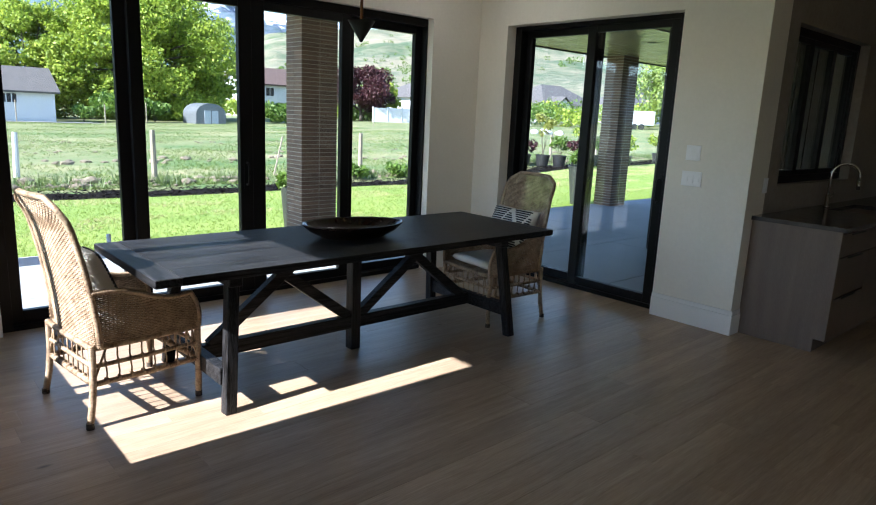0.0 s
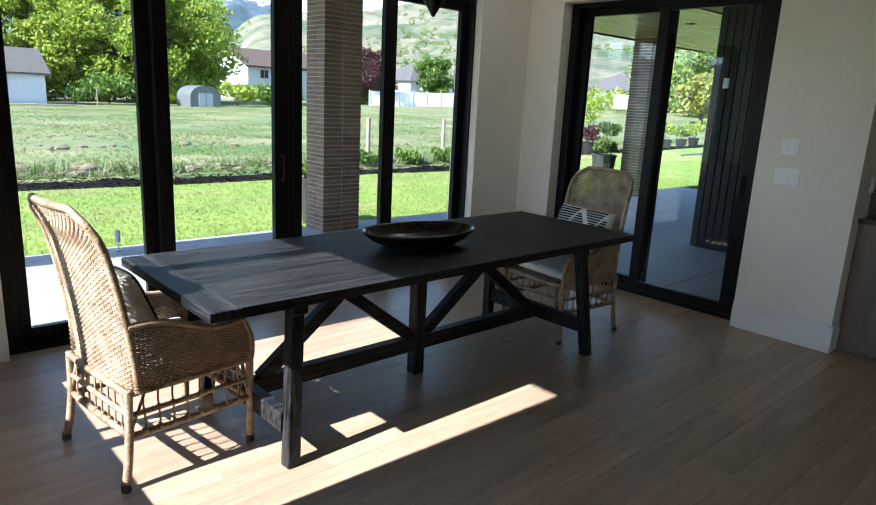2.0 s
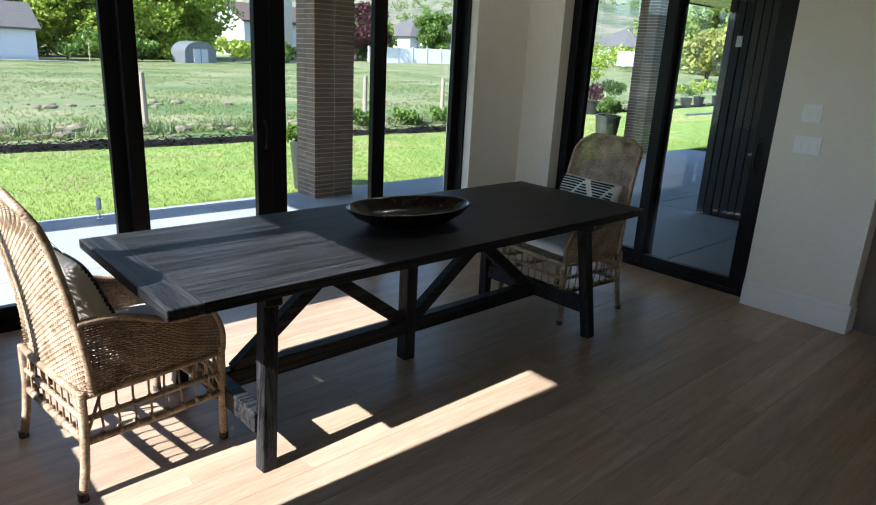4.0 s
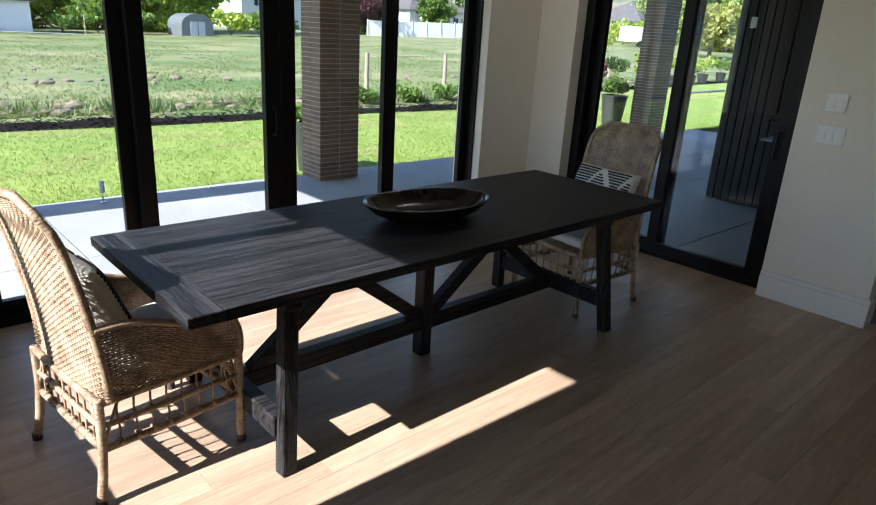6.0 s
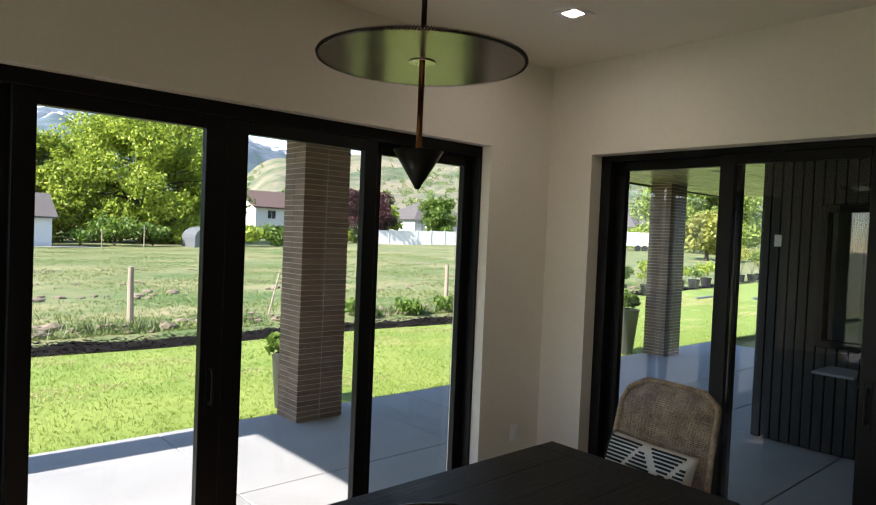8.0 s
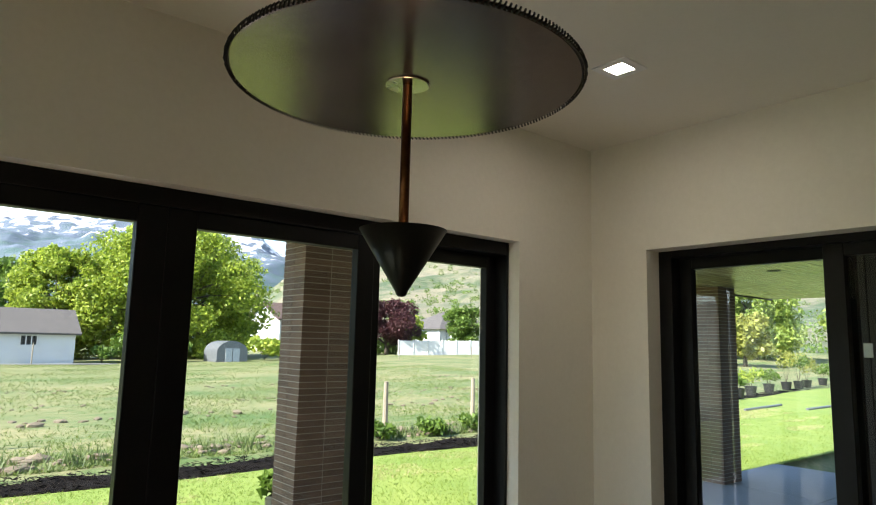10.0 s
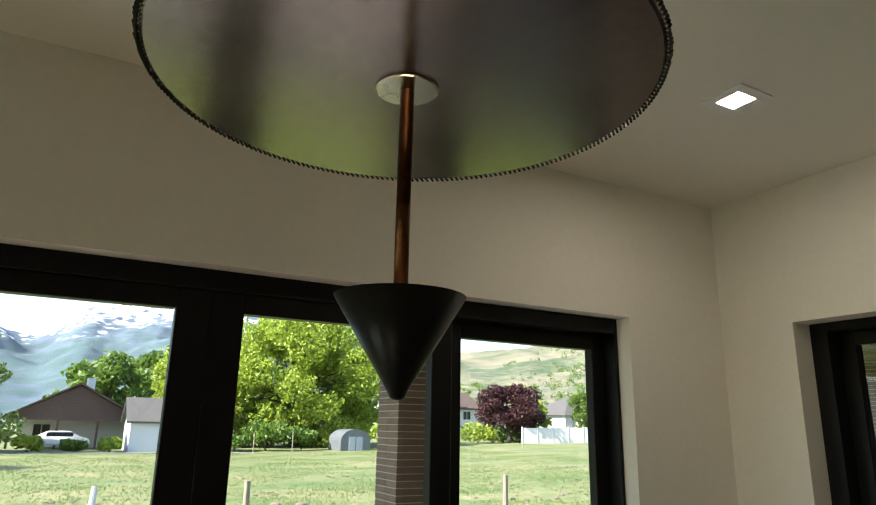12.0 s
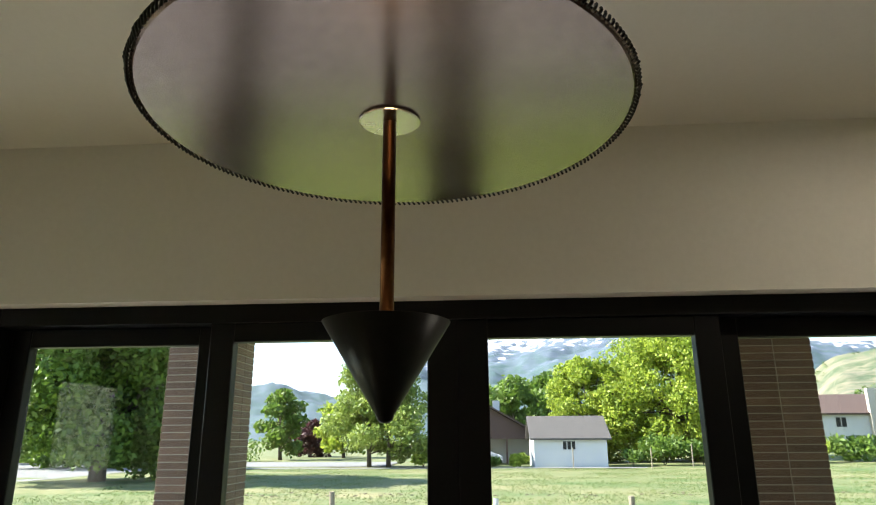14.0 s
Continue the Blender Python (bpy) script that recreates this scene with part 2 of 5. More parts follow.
def tube(bm, pts, r0, r1=None, segs=8, caps=True):
    """A round bar along points, tapering from r0 to r1."""
    r1 = r0 if r1 is None else r1
    pts = [Vector(p) for p in pts]
    rings, side = [], None
    for i, p in enumerate(pts):
        d = (pts[min(i + 1, len(pts) - 1)] - pts[max(i - 1, 0)]).normalized()
        if side is None:
            side = d.orthogonal().normalized()
        side = (side - d * side.dot(d)).normalized()
        up = d.cross(side)
        r = r0 + (r1 - r0) * i / max(1, len(pts) - 1)
        rings.append([bm.verts.new(p + r * (math.cos(2 * math.pi * k / segs) * side + math.sin(2 * math.pi * k / segs) * up)) for k in range(segs)])
    for a, b in zip(rings, rings[1:]):
        for k in range(segs):
            bm.faces.new((a[k], a[(k + 1) % segs], b[(k + 1) % segs], b[k]))
    if caps:
        bm.faces.new(rings[0][::-1])
        bm.faces.new(rings[-1])
    return bm


def mesh_of(name, bm, material, smooth=False):
    bmesh.ops.recalc_face_normals(bm, faces=bm.faces[:])
    me = bpy.data.meshes.new(name)
    bm.to_mesh(me)
    bm.free()
    me.materials.append(material)
    if smooth:
        for p in me.polygons:
            p.use_smooth = True
    return me


def part(name, bm, material, parent=None, label="", smooth=False, at=None):
    """One mesh object under a thing or a part."""
    ob = new(name, bm if isinstance(bm, bpy.types.Mesh) else mesh_of(name, bm, material, smooth))
    if parent is not None:
        ob.parent = parent
    if at is not None:
        ob.matrix_basis = at
    return tagged(ob, label)


def thing(name, label, category, at=None, group="", kind=""):
    """An empty at a thing's base that carries its parts."""
    ob = new(name)
    ob.empty_display_size = 0.1
    if at is not None:
        ob.matrix_basis = at
    return tagged(ob, label, category, group, kind)


def setting(name, bm, material, label, category, smooth=False):
    return tagged(part(name, bm, material, None, label, smooth), "", category, "", "structure")


# ---- the plan, in metres ----
NORTH, EAST, WEST, SOUTH_END, HEAD, CEIL = 5.19, 5.19, 0.34, 2.32, 2.43, 3.08
HEAD_N, WEST_N = 2.444, 4.85
WIN_L, WIN_R = 0.92, 4.563
DOOR_S, DOOR_N, SILL = 2.985, 4.816, 0.58
PATIO = -0.13

# ---- walls, floor, ceiling ----
setting("wall_north", boxes((WEST - 0.3, NORTH, -0.2, WIN_L, 5.5, CEIL), (WIN_R, NORTH, -0.2, EAST + 0.3, 5.5, CEIL), (WIN_L, NORTH, HEAD_N, WIN_R, 5.5, CEIL)), PLASTER, "warm white plastered wall round the wide sliding window", "wall")
setting("wall_east", boxes((EAST, SOUTH_END, -0.2, 5.5, DOOR_S, CEIL), (EAST, DOOR_N, -0.2, 5.5, NORTH, CEIL), (EAST, DOOR_S, HEAD, 5.5, DOOR_N, CEIL)), PLASTER, "warm white plastered wall with the patio sliding door", "wall")
setting("wall_west", boxes((0.04, SOUTH_END, -0.2, WEST, DOOR_S, CEIL), (0.04, WEST_N, -0.2, WEST, NORTH, CEIL), (0.04, DOOR_S, HEAD, WEST, WEST_N, CEIL), (0.04, DOOR_S, -0.2, WEST, WEST_N, SILL)), PLASTER, "warm white plastered wall with a glazed opening to the west", "wall")
setting("wall_kitchen", boxes((5.5, SOUTH_END, -0.2, 5.70, 2.62, CEIL), (7.36, SOUTH_END, -0.2, 9.0, 2.62, CEIL), (5.70, SOUTH_END, -0.2, 7.36, 2.62, 1.13), (5.70, SOUTH_END, 2.35, 7.36, 2.62, CEIL)), TAUPE, "taupe plastered kitchen wall with a black window", "wall")
# The opening, out of view, is added so bounced sun brightens the room.
setting("wall_main_west", boxes((-4.0, SOUTH_END, -0.2, 0.04, 2.62, CEIL), (-4.3, -6.0, -0.2, -4.0, -3.0, CEIL), (-4.3, -0.4, -0.2, -4.0, 2.62, CEIL), (-4.3, -3.0, HEAD, -4.0, -0.4, CEIL)), PLASTER, "warm white plastered walls of the main room, with an added fill-light opening out of view", "wall")
setting("wall_south", boxes((-4.3, -6.3, -0.2, 9.3, -6.0, CEIL)), PLASTER, "warm white plastered wall at the far end of the main room", "wall")
setting("wall_main_east", boxes((9.0, -6.0, -0.2, 9.3, 2.62, CEIL)), TAUPE, "taupe plastered side wall of the kitchen", "wall")
setting("ceiling", boxes((-4.3, -6.3, CEIL, 9.3, 2.62, CEIL + 0.25), (0.04, 2.62, CEIL, 5.5, 5.5, CEIL + 0.25)), CEILING_PAINT, "plain warm white painted ceiling", "ceiling")
FLOOR_OB = setting("floor", boxes((-4.0, -6.0, -0.2, 9.0, SOUTH_END, -0.012), (0.04, SOUTH_END, -0.2, 5.5, 5.5, -0.012)), GAP, "wide oak plank floor with knots and a matt finish", "floor")


# ---- sliding windows and doors ----
def sash(owner, lo, hi, d0, d1, z0, z1, left, right, bottom, top, along_x, pane_mat):
    """One glazed panel: stiles and rails, a glazing bead and the pane. lo, hi: its ends; d0, d1: its depth."""
    def span(a, b, c, d, e, f):
        return (a, c, e, b, d, f) if along_x else (c, a, e, d, b, f)
    bm = bmesh.new()
    for s in ((lo, lo + left, d0, d1, z0, z1), (hi - right, hi, d0, d1, z0, z1), (lo + left, hi - right, d0, d1, z1 - top, z1), (lo + left, hi - right, d0, d1, z0, z0 + bottom)):
        box(bm, *span(*s), bevel=0.003)
    fr = part("sash", bm, BLACK_METAL, owner)
    mid = (d0 + d1) / 2
    bm = bmesh.new()
    box(bm, *span(lo + left - 0.005, hi - right + 0.005, mid - 0.004, mid + 0.004, z0 + bottom - 0.005, z1 - top + 0.005))
    pane = part("pane", bm, pane_mat, fr, "clear glass pane")
    pane.visible_shadow = False
    return fr


def pull(owner, x, y, z, nx, ny):
    """An upright black bow handle with two feet, standing off its stile along (nx, ny)."""
    bm = bmesh.new()
    pts = [(x, y, z - 0.09), (x + nx * 0.035, y + ny * 0.035, z - 0.085), (x + nx * 0.045, y + ny * 0.045, z - 0.05), (x + nx * 0.045, y + ny * 0.045, z + 0.05), (x + nx * 0.035, y + ny * 0.035, z + 0.085), (x, y, z + 0.09)]
    tube(bm, pts, 0.008, segs=8)
    box(bm, x - 0.02 - abs(nx) * -0.016, y - 0.02 - abs(ny) * -0.016, z - 0.13, x + 0.02 - abs(nx) * 0.016, y + 0.02 - abs(ny) * 0.016, z + 0.13, bevel=0.002)
    part("handle", bm, BLACK_METAL, owner, "black bow handle", smooth=False)


window_1 = thing("window_1", "wide black four-panel sliding window onto the lawn", "window", kind="structure")
part("window_frame", boxes((WIN_L, 5.27, 0, 0.995, 5.43, HEAD_N), (4.545, 5.27, 0, WIN_R, 5.43, HEAD_N), (0.995, 5.27, 2.375, 4.545, 5.43, HEAD_N), (0.995, 5.27, 0, 4.545, 5.43, 0.035), bevel=0.002), BLACK_METAL, window_1)
sash(window_1, 0.995, 1.845, 5.355, 5.405, 0.035, 2.375, 0.075, 0.095, 0.075, 0.07, True, PANE)
P2 = sash(window_1, 1.825, 2.75, 5.282, 5.335, 0.035, 2.375, 0.09, 0.110, 0.075, 0.07, True, PANE)
P3 = sash(window_1, 2.75, 3.685, 5.282, 5.335, 0.035, 2.375, 0.110, 0.09, 0.075, 0.07, True, PANE)
sash(window_1, 3.675, 4.545, 5.355, 5.405, 0.035, 2.375, 0.095, 0.068, 0.075, 0.07, True, PANE)
part("astragal", boxes((2.728, 5.336, 0.04, 2.772, 5.35, 2.37)), BLACK_METAL, P3)
pull(P2, 2.69, 5.282, 1.02, 0, -1)

door_1 = thing("door_1", "black two-panel sliding glass door to the patio", "sliding door", kind="structure")
part("door_frame", boxes((5.31, DOOR_S, 0, 5.47, DOOR_S + 0.09, HEAD), (5.31, DOOR_N - 0.08, 0, 5.47, DOOR_N, HEAD), (5.31, DOOR_S + 0.09, 2.39, 5.47, DOOR_N - 0.08, HEAD), (5.31, DOOR_S + 0.09, 0, 5.47, DOOR_N - 0.08, 0.035), bevel=0.002), BLACK_METAL, door_1)
sash(door_1, 3.86, DOOR_N - 0.08, 5.395, 5.445, 0.035, 2.39, 0.10, 0.07, 0.075, 0.06, False, PANE_EAST)
D2 = sash(door_1, 3.075, 3.965, 5.325, 5.375, 0.035, 2.39, 0.08, 0.09, 0.075, 0.06, False, PANE_EAST)
pull(D2, 5.325, 3.11, 1.02, -1, 0)

window_4 = thing("window_4", "black two-panel sliding window on the west side", "window", kind="structure")
part("window_frame", boxes((0.10, DOOR_S, SILL, 0.23, DOOR_S + 0.06, HEAD), (0.10, WEST_N - 0.06, SILL, 0.23, WEST_N, HEAD), (0.10, DOOR_S + 0.06, 2.375, 0.23, WEST_N - 0.06, HEAD), (0.10, DOOR_S + 0.06, SILL, 0.23, WEST_N - 0.06, SILL + 0.03), bevel=0.002), BLACK_METAL, window_4)
sash(window_4, 3.045, 3.99, 0.175, 0.225, SILL + 0.03, 2.375, 0.05, 0.09, 0.05, 0.06, False, PANE)
sash(window_4, 3.90, 4.79, 0.105, 0.155, SILL + 0.03, 2.375, 0.09, 0.05, 0.05, 0.06, False, PANE)

window_2 = thing("window_2", "black three-pane kitchen window over the counter", "window", kind="structure")
part("window_frame", boxes((5.70, 2.40, 1.13, 5.76, 2.50, 2.35), (7.30, 2.40, 1.13, 7.36, 2.50, 2.35), (5.76, 2.40, 2.29, 7.30, 2.50, 2.35), (5.76, 2.40, 1.13, 7.30, 2.50, 1.19), bevel=0.002), BLACK_METAL, window_2)
for a, b in ((5.76, 6.28), (6.28, 6.80), (6.80, 7.30)):
    sash(window_2, a, b, 2.42, 2.47, 1.19, 2.29, 0.04, 0.04, 0.04, 0.04, True, PANE)


# ---- trim ----
def baseboard(name, x0, y0, x1, y1, nx, ny):
    """A tall board with a thinner cap, on the wall line from (x0, y0) to (x1, y1); (nx, ny) points into the room."""
    def run(t, z0, z1):
        xs, ys = sorted((x0, x1)), sorted((y0, y1))
        a = [xs[0] + min(0, nx * t), ys[0] + min(0, ny * t), z0, xs[1] + max(0, nx * t), ys[1] + max(0, ny * t), z1]
        return tuple(a)
    bm = bmesh.new()
    box(bm, *run(0.018, 0.0, 0.155), bevel=0.002)
    box(bm, *run(0.012, 0.155, 0.19), bevel=0.003)
    return setting(name, bm, TRIM, "tall white painted baseboard with a stepped cap", "baseboard")


baseboard("baseboard_1", EAST, SOUTH_END - 0.018, EAST, DOOR_S, -1, 0)
baseboard("baseboard_2", EAST, SOUTH_END, 5.325, SOUTH_END, 0, -1)
baseboard("baseboard_3", EAST, DOOR_N, EAST, NORTH - 0.018, -1, 0)
baseboard("baseboard_4", WIN_R, NORTH, EAST - 0.018, NORTH, 0, -1)
baseboard("baseboard_5", WEST + 0.018, NORTH, WIN_L, NORTH, 0, -1)
baseboard("baseboard_6", WEST, SOUTH_END, WEST, DOOR_S, 1, 0)


def wall_plate(name, label, gangs, width, at):
    """A wall plate in the local xz plane, facing -y, with one rocker for each gang."""
    ob = thing(name, label, "light switch" if gangs else "outlet", at)
    bm = bmesh.new()
    box(bm, -width / 2, -0.008, -0.058, width / 2, 0.0, 0.058, bevel=0.003, segs=2)
    part("plate", bm, SWITCH, ob)
    for k in range(max(gangs, 1)):
        x = (k - (max(gangs, 1) - 1) / 2) * 0.046
        bm = bmesh.new()
        v = box(bm, x - 0.0165, -0.014, -0.033, x + 0.0165, -0.008, 0.033)
        v[4].co.y += 0.004
        v[5].co.y += 0.004
        part("rocker" if gangs else "socket", bm, SWITCH, ob)
    return ob


wall_plate("light_switch", "white two-gang light switch on the plaster wall", 2, 0.116, pose(EAST, 2.775, 1.355, 0, 0, -90))
wall_plate("light_switch", "white three-gang light switch on the plaster wall", 3, 0.163, pose(EAST, 2.765, 1.155, 0, 0, -90))
wall_plate("wall_outlet", "white outlet plate on the taupe kitchen wall", 0, 0.072, pose(5.47, SOUTH_END, 1.14))
wall_plate("wall_outlet", "white outlet plate low on the plaster wall", 0, 0.072, pose(4.92, NORTH, 0.42))

# ---- recessed ceiling light ----
DL = thing("downlight", "square white recessed ceiling light, switched on", "ceiling light", pose(4.288, 4.347, CEIL))
bm = bmesh.new()
for a, b in ((0.085, 0.045),):
    for s in ((-a, -a, -0.006, a, -b, 0), (-a, b, -0.006, a, a, 0), (-a, -b, -0.006, -b, b, 0), (b, -b, -0.006, a, b, 0)):
        box(bm, *s, bevel=0.0015)
part("trim_ring", bm, TRIM, DL)
part("diffuser", boxes((-0.045, -0.045, -0.003, 0.045, 0.045, -0.0005)), LAMP_LIGHT, DL, "lit diffuser")


# ---- dining table ----
def bar(bm, a, b, w, d, bevel=0.004):
    """A square timber from a to b; w across in the level direction, d across the other way."""
    a, b = Vector(a), Vector(b)
    ax = (b - a).normalized()
    side = ax.cross(Vector((0, 0, 1)))
    side = Vector((1, 0, 0)) if side.length < 0.3 else side.normalized()
    up = side.cross(ax).normalized()
    side, up = side * w / 2, up * d / 2
    v = [bm.verts.new(p + s * side + u * up) for p in (a, b) for s, u in ((-1, -1), (1, -1), (1, 1), (-1, 1))]
    f = [bm.faces.new([v[i] for i in q]) for q in ((3, 2, 1, 0), (4, 5, 6, 7), (0, 1, 5, 4), (1, 2, 6, 5), (2, 3, 7, 6), (3, 0, 4, 7))]
    bmesh.ops.bevel(bm, geom=list({e for q in f for e in q.edges}), offset=bevel, segments=1, affect="EDGES", profile=0.5)


T_X0, T_X1, T_Y0, T_Y1, T_Z = 1.262, 4.112, 3.232, 4.218, 0.765
TABLE = thing("dining_table", "long blackened oak trestle dining table with crossed braces", "dining table")
END = 0.125
ys = [T_Y0 + (T_Y1 - T_Y0) * k / 5 for k in range(6)]
for y0, y1 in zip(ys, ys[1:]):
    bm = bmesh.new()
    L, W = (T_X1 - T_X0) / 2 - END - 0.0004, (y1 - y0) / 2 - 0.0002
    box(bm, -L, -W, -0.042, L, W, 0, bevel=0.0012)
    part("board", bm, TABLE_WOOD, TABLE, at=pose((T_X0 + T_X1) / 2, (y0 + y1) / 2, T_Z))
for x, turn in ((T_X0 + END / 2, 90), (T_X1 - END / 2, -90)):
    bm = bmesh.new()
    box(bm, -(T_Y1 - T_Y0) / 2, -END / 2, -0.042, (T_Y1 - T_Y0) / 2, END / 2, 0, bevel=0.005, segs=2)
    part("end_board", bm, TABLE_WOOD, TABLE, at=pose(x, (T_Y0 + T_Y1) / 2, T_Z, 0, 0, turn))
TY = 3.722
for x in (1.62, 3.755):
    for s in (-1, 1):
        bm = bmesh.new()
        bar(bm, (x, TY + s * 0.435, 0), (x + (0.06 if x < 2 else -0.08), TY + s * 0.37, 0.72), 0.062, 0.062)
        part("leg", bm, TABLE_LEG_WOOD, TABLE)
    bm = bmesh.new()
    bar(bm, (x, TY - 0.40, 0.19), (x, TY + 0.40, 0.19), 0.06, 0.09)
    part("cross_bar", bm, TABLE_WOOD, TABLE)
    bm = bmesh.new()
    bar(bm, (x + (0.06 if x < 2 else -0.08), TY - 0.42, 0.69), (x + (0.06 if x < 2 else -0.08), TY + 0.42, 0.69), 0.07, 0.06)
    part("top_bearer", bm, TABLE_WOOD, TABLE)
bm = bmesh.new()
bar(bm, (1.65, TY, 0.19), (3.725, TY, 0.19), 0.06, 0.085)
part("stretcher", bm, TABLE_WOOD, TABLE)
bm = bmesh.new()
box(bm, 2.65, TY - 0.036, 0, 2.72, TY + 0.036, 0.72, bevel=0.003)
part("centre_post", bm, TABLE_LEG_WOOD, TABLE)
for s in (-1, 1):
    c = 2.685
    bm = bmesh.new()
    bar(bm, (c + s * 0.98, TY, 0.22), (c + s * 0.34, TY, 0.72), 0.055, 0.065)
    part("brace", bm, TABLE_WOOD, TABLE)
    bm = bmesh.new()
    bar(bm, (c + s * 0.05, TY + 0.004, 0.235), (c + s * 0.70, TY + 0.004, 0.72), 0.055, 0.065)
    part("brace", bm, TABLE_WOOD, TABLE)

# ---- oval bowl ----
bm = bmesh.new()
prof = [(0.0, 0.004), (0.55, 0.0), (0.62, 0.004), (0.86, 0.045), (1.0, 0.088), (1.0, 0.094), (0.965, 0.094), (0.93, 0.085), (0.80, 0.045), (0.60, 0.018), (0.0, 0.014)]
lathe(bm, prof, 64)
for v in bm.verts:
    wob = 1 + 0.012 * math.sin(3 * math.atan2(v.co.y, v.co.x) + 0.6)
    v.co.x *= 0.345 * wob
    v.co.y *= 0.215 * wob
BOWL_OB = part("bowl", bm, BOWL, None, "dark turned wooden oval bowl on the table", smooth=True, at=pose(2.665, 3.705, T_Z, 0, 0, -8))
tagged(BOWL_OB, "", "bowl")

# ---- pendant lamp ----
LX, LY, DZ = 2.720, 3.743, 2.387
LAMP = thing("pendant_lamp", "pendant lamp with round metal disc and black cone shade", "pendant lamp", pose(LX, LY, CEIL))
R = 0.337
bm = bmesh.new()
rings = [(0, DZ), (R * 0.5, DZ), (R - 0.005, DZ), (R - 0.001, DZ + 0.002), (R, DZ + 0.005), (R - 0.002, DZ + 0.008), (0, DZ + 0.008)]
lathe(bm, [(r, z - CEIL) for r, z in rings], 96)
DISC = part("disc", bm, DISC_METAL, LAMP, "aged brushed metal disc")
bm = bmesh.new()
rng = random.Random(5)
for k in range(230):
    a = 2 * math.pi * k / 230
    c = Vector((math.cos(a) * (R + 0.0015), math.sin(a) * (R + 0.0015), DZ + 0.004 - CEIL))
    d = Vector((-math.sin(a), math.cos(a), 0.35)).normalized() * 0.0045
    tube(bm, [c - d + Vector((0, 0, -0.005)), c + Vector((math.cos(a), math.sin(a), 0)) * rng.uniform(0.0015, 0.004), c + d + Vector((0, 0, 0.005))], 0.0021, segs=5)
tagged(part("stitched_edge", bm, CONE_METAL, DISC, "dark whip-stitched edge"), kind="stuff")
bm = bmesh.new()
lathe(bm, [(0, DZ - 0.004 - CEIL), (0.041, DZ - 0.004 - CEIL), (0.043, DZ - 0.003 - CEIL), (0.043, DZ - CEIL - 0.0005), (0, DZ - CEIL - 0.0005)], 48)
part("hub_plate", bm, NICKEL, LAMP, "round nickel hub plate")
bm = bmesh.new()
lathe(bm, [(0, 2.03 - CEIL), (0.0095, 2.03 - CEIL), (0.0095, DZ - 0.004 - CEIL), (0, DZ - 0.004 - CEIL)], 20)
part("stem", bm, COPPER, LAMP, "patinated copper stem", smooth=True)
bm = bmesh.new()
lathe(bm, [(0, DZ + 0.008 - CEIL), (0.009, DZ + 0.008 - CEIL), (0.009, 0), (0, 0)], 20)
part("drop_rod", bm, CONE_METAL, LAMP, "dark drop rod", smooth=True)
bm = bmesh.new()
lathe(bm, [(0, -0.022), (0.055, -0.022), (0.06, -0.018), (0.06, 0), (0, 0)], 40)
part("canopy", bm, CONE_METAL, LAMP, "dark ceiling canopy")
bm = bmesh.new()
cz = [(0.0, 1.972), (0.006, 1.9725), (0.010, 1.976), (0.0125, 1.983), (0.0830, 2.098), (0.0815, 2.0985), (0.0115, 1.988), (0.0, 1.988)]
lathe(bm, [(r, z - CEIL) for r, z in cz], 64)
CONE = part("cone", bm, CONE_METAL, LAMP, "black metal cone shade", smooth=False)
for p in CONE.data.polygons:
    p.use_smooth = True
bm = bmesh.new()
lathe(bm, [(0.0105, 2.045 - CEIL), (0.043, 2.045 - CEIL), (0.043, 2.048 - CEIL), (0.0105, 2.048 - CEIL)], 40)
part("led_ring", bm, glow("lit_led_ring", (1.0, 0.72, 0.42), 6.0), LAMP, "lit ring inside the cone")


# ---- rattan armchairs ----
def weave(bm, P, rows, cols, r=0.0033, amp=0.0035, stake=0.003, flat=0.8):
    """Strands woven over upright stakes on the surface P(u, v), u and v from 0 to 1."""
    def normal(u, v):
        e = 0.01
        a = P(min(u + e, 1), v) - P(max(u - e, 0), v)
        b = P(u, min(v + e, 1)) - P(u, max(v - e, 0))
        return a.cross(b).normalized()
    for j in range(rows):
        v = (j + 0.5) / rows
        rings = []
        for i in range(cols + 1):
            u = i / cols
            n = normal(u, v)
            c = P(u, v) + n * amp * (1 if (i + j) % 2 else -1)
            up = (P(u, min(v + 0.02, 1)) - P(u, max(v - 0.02, 0))).normalized()
            rings.append([bm.verts.new(c + n * r * flat), bm.verts.new(c + up * r), bm.verts.new(c - n * r * flat), bm.verts.new(c - up * r)])
        for a, b in zip(rings, rings[1:]):
            for k in range(4):
                bm.faces.new((a[k], a[(k + 1) % 4], b[(k + 1) % 4], b[k]))
    for i in range(1, cols):
        u = i / cols
        tube(bm, [P(u, k / 8) for k in range(9)], stake, segs=4, caps=False)


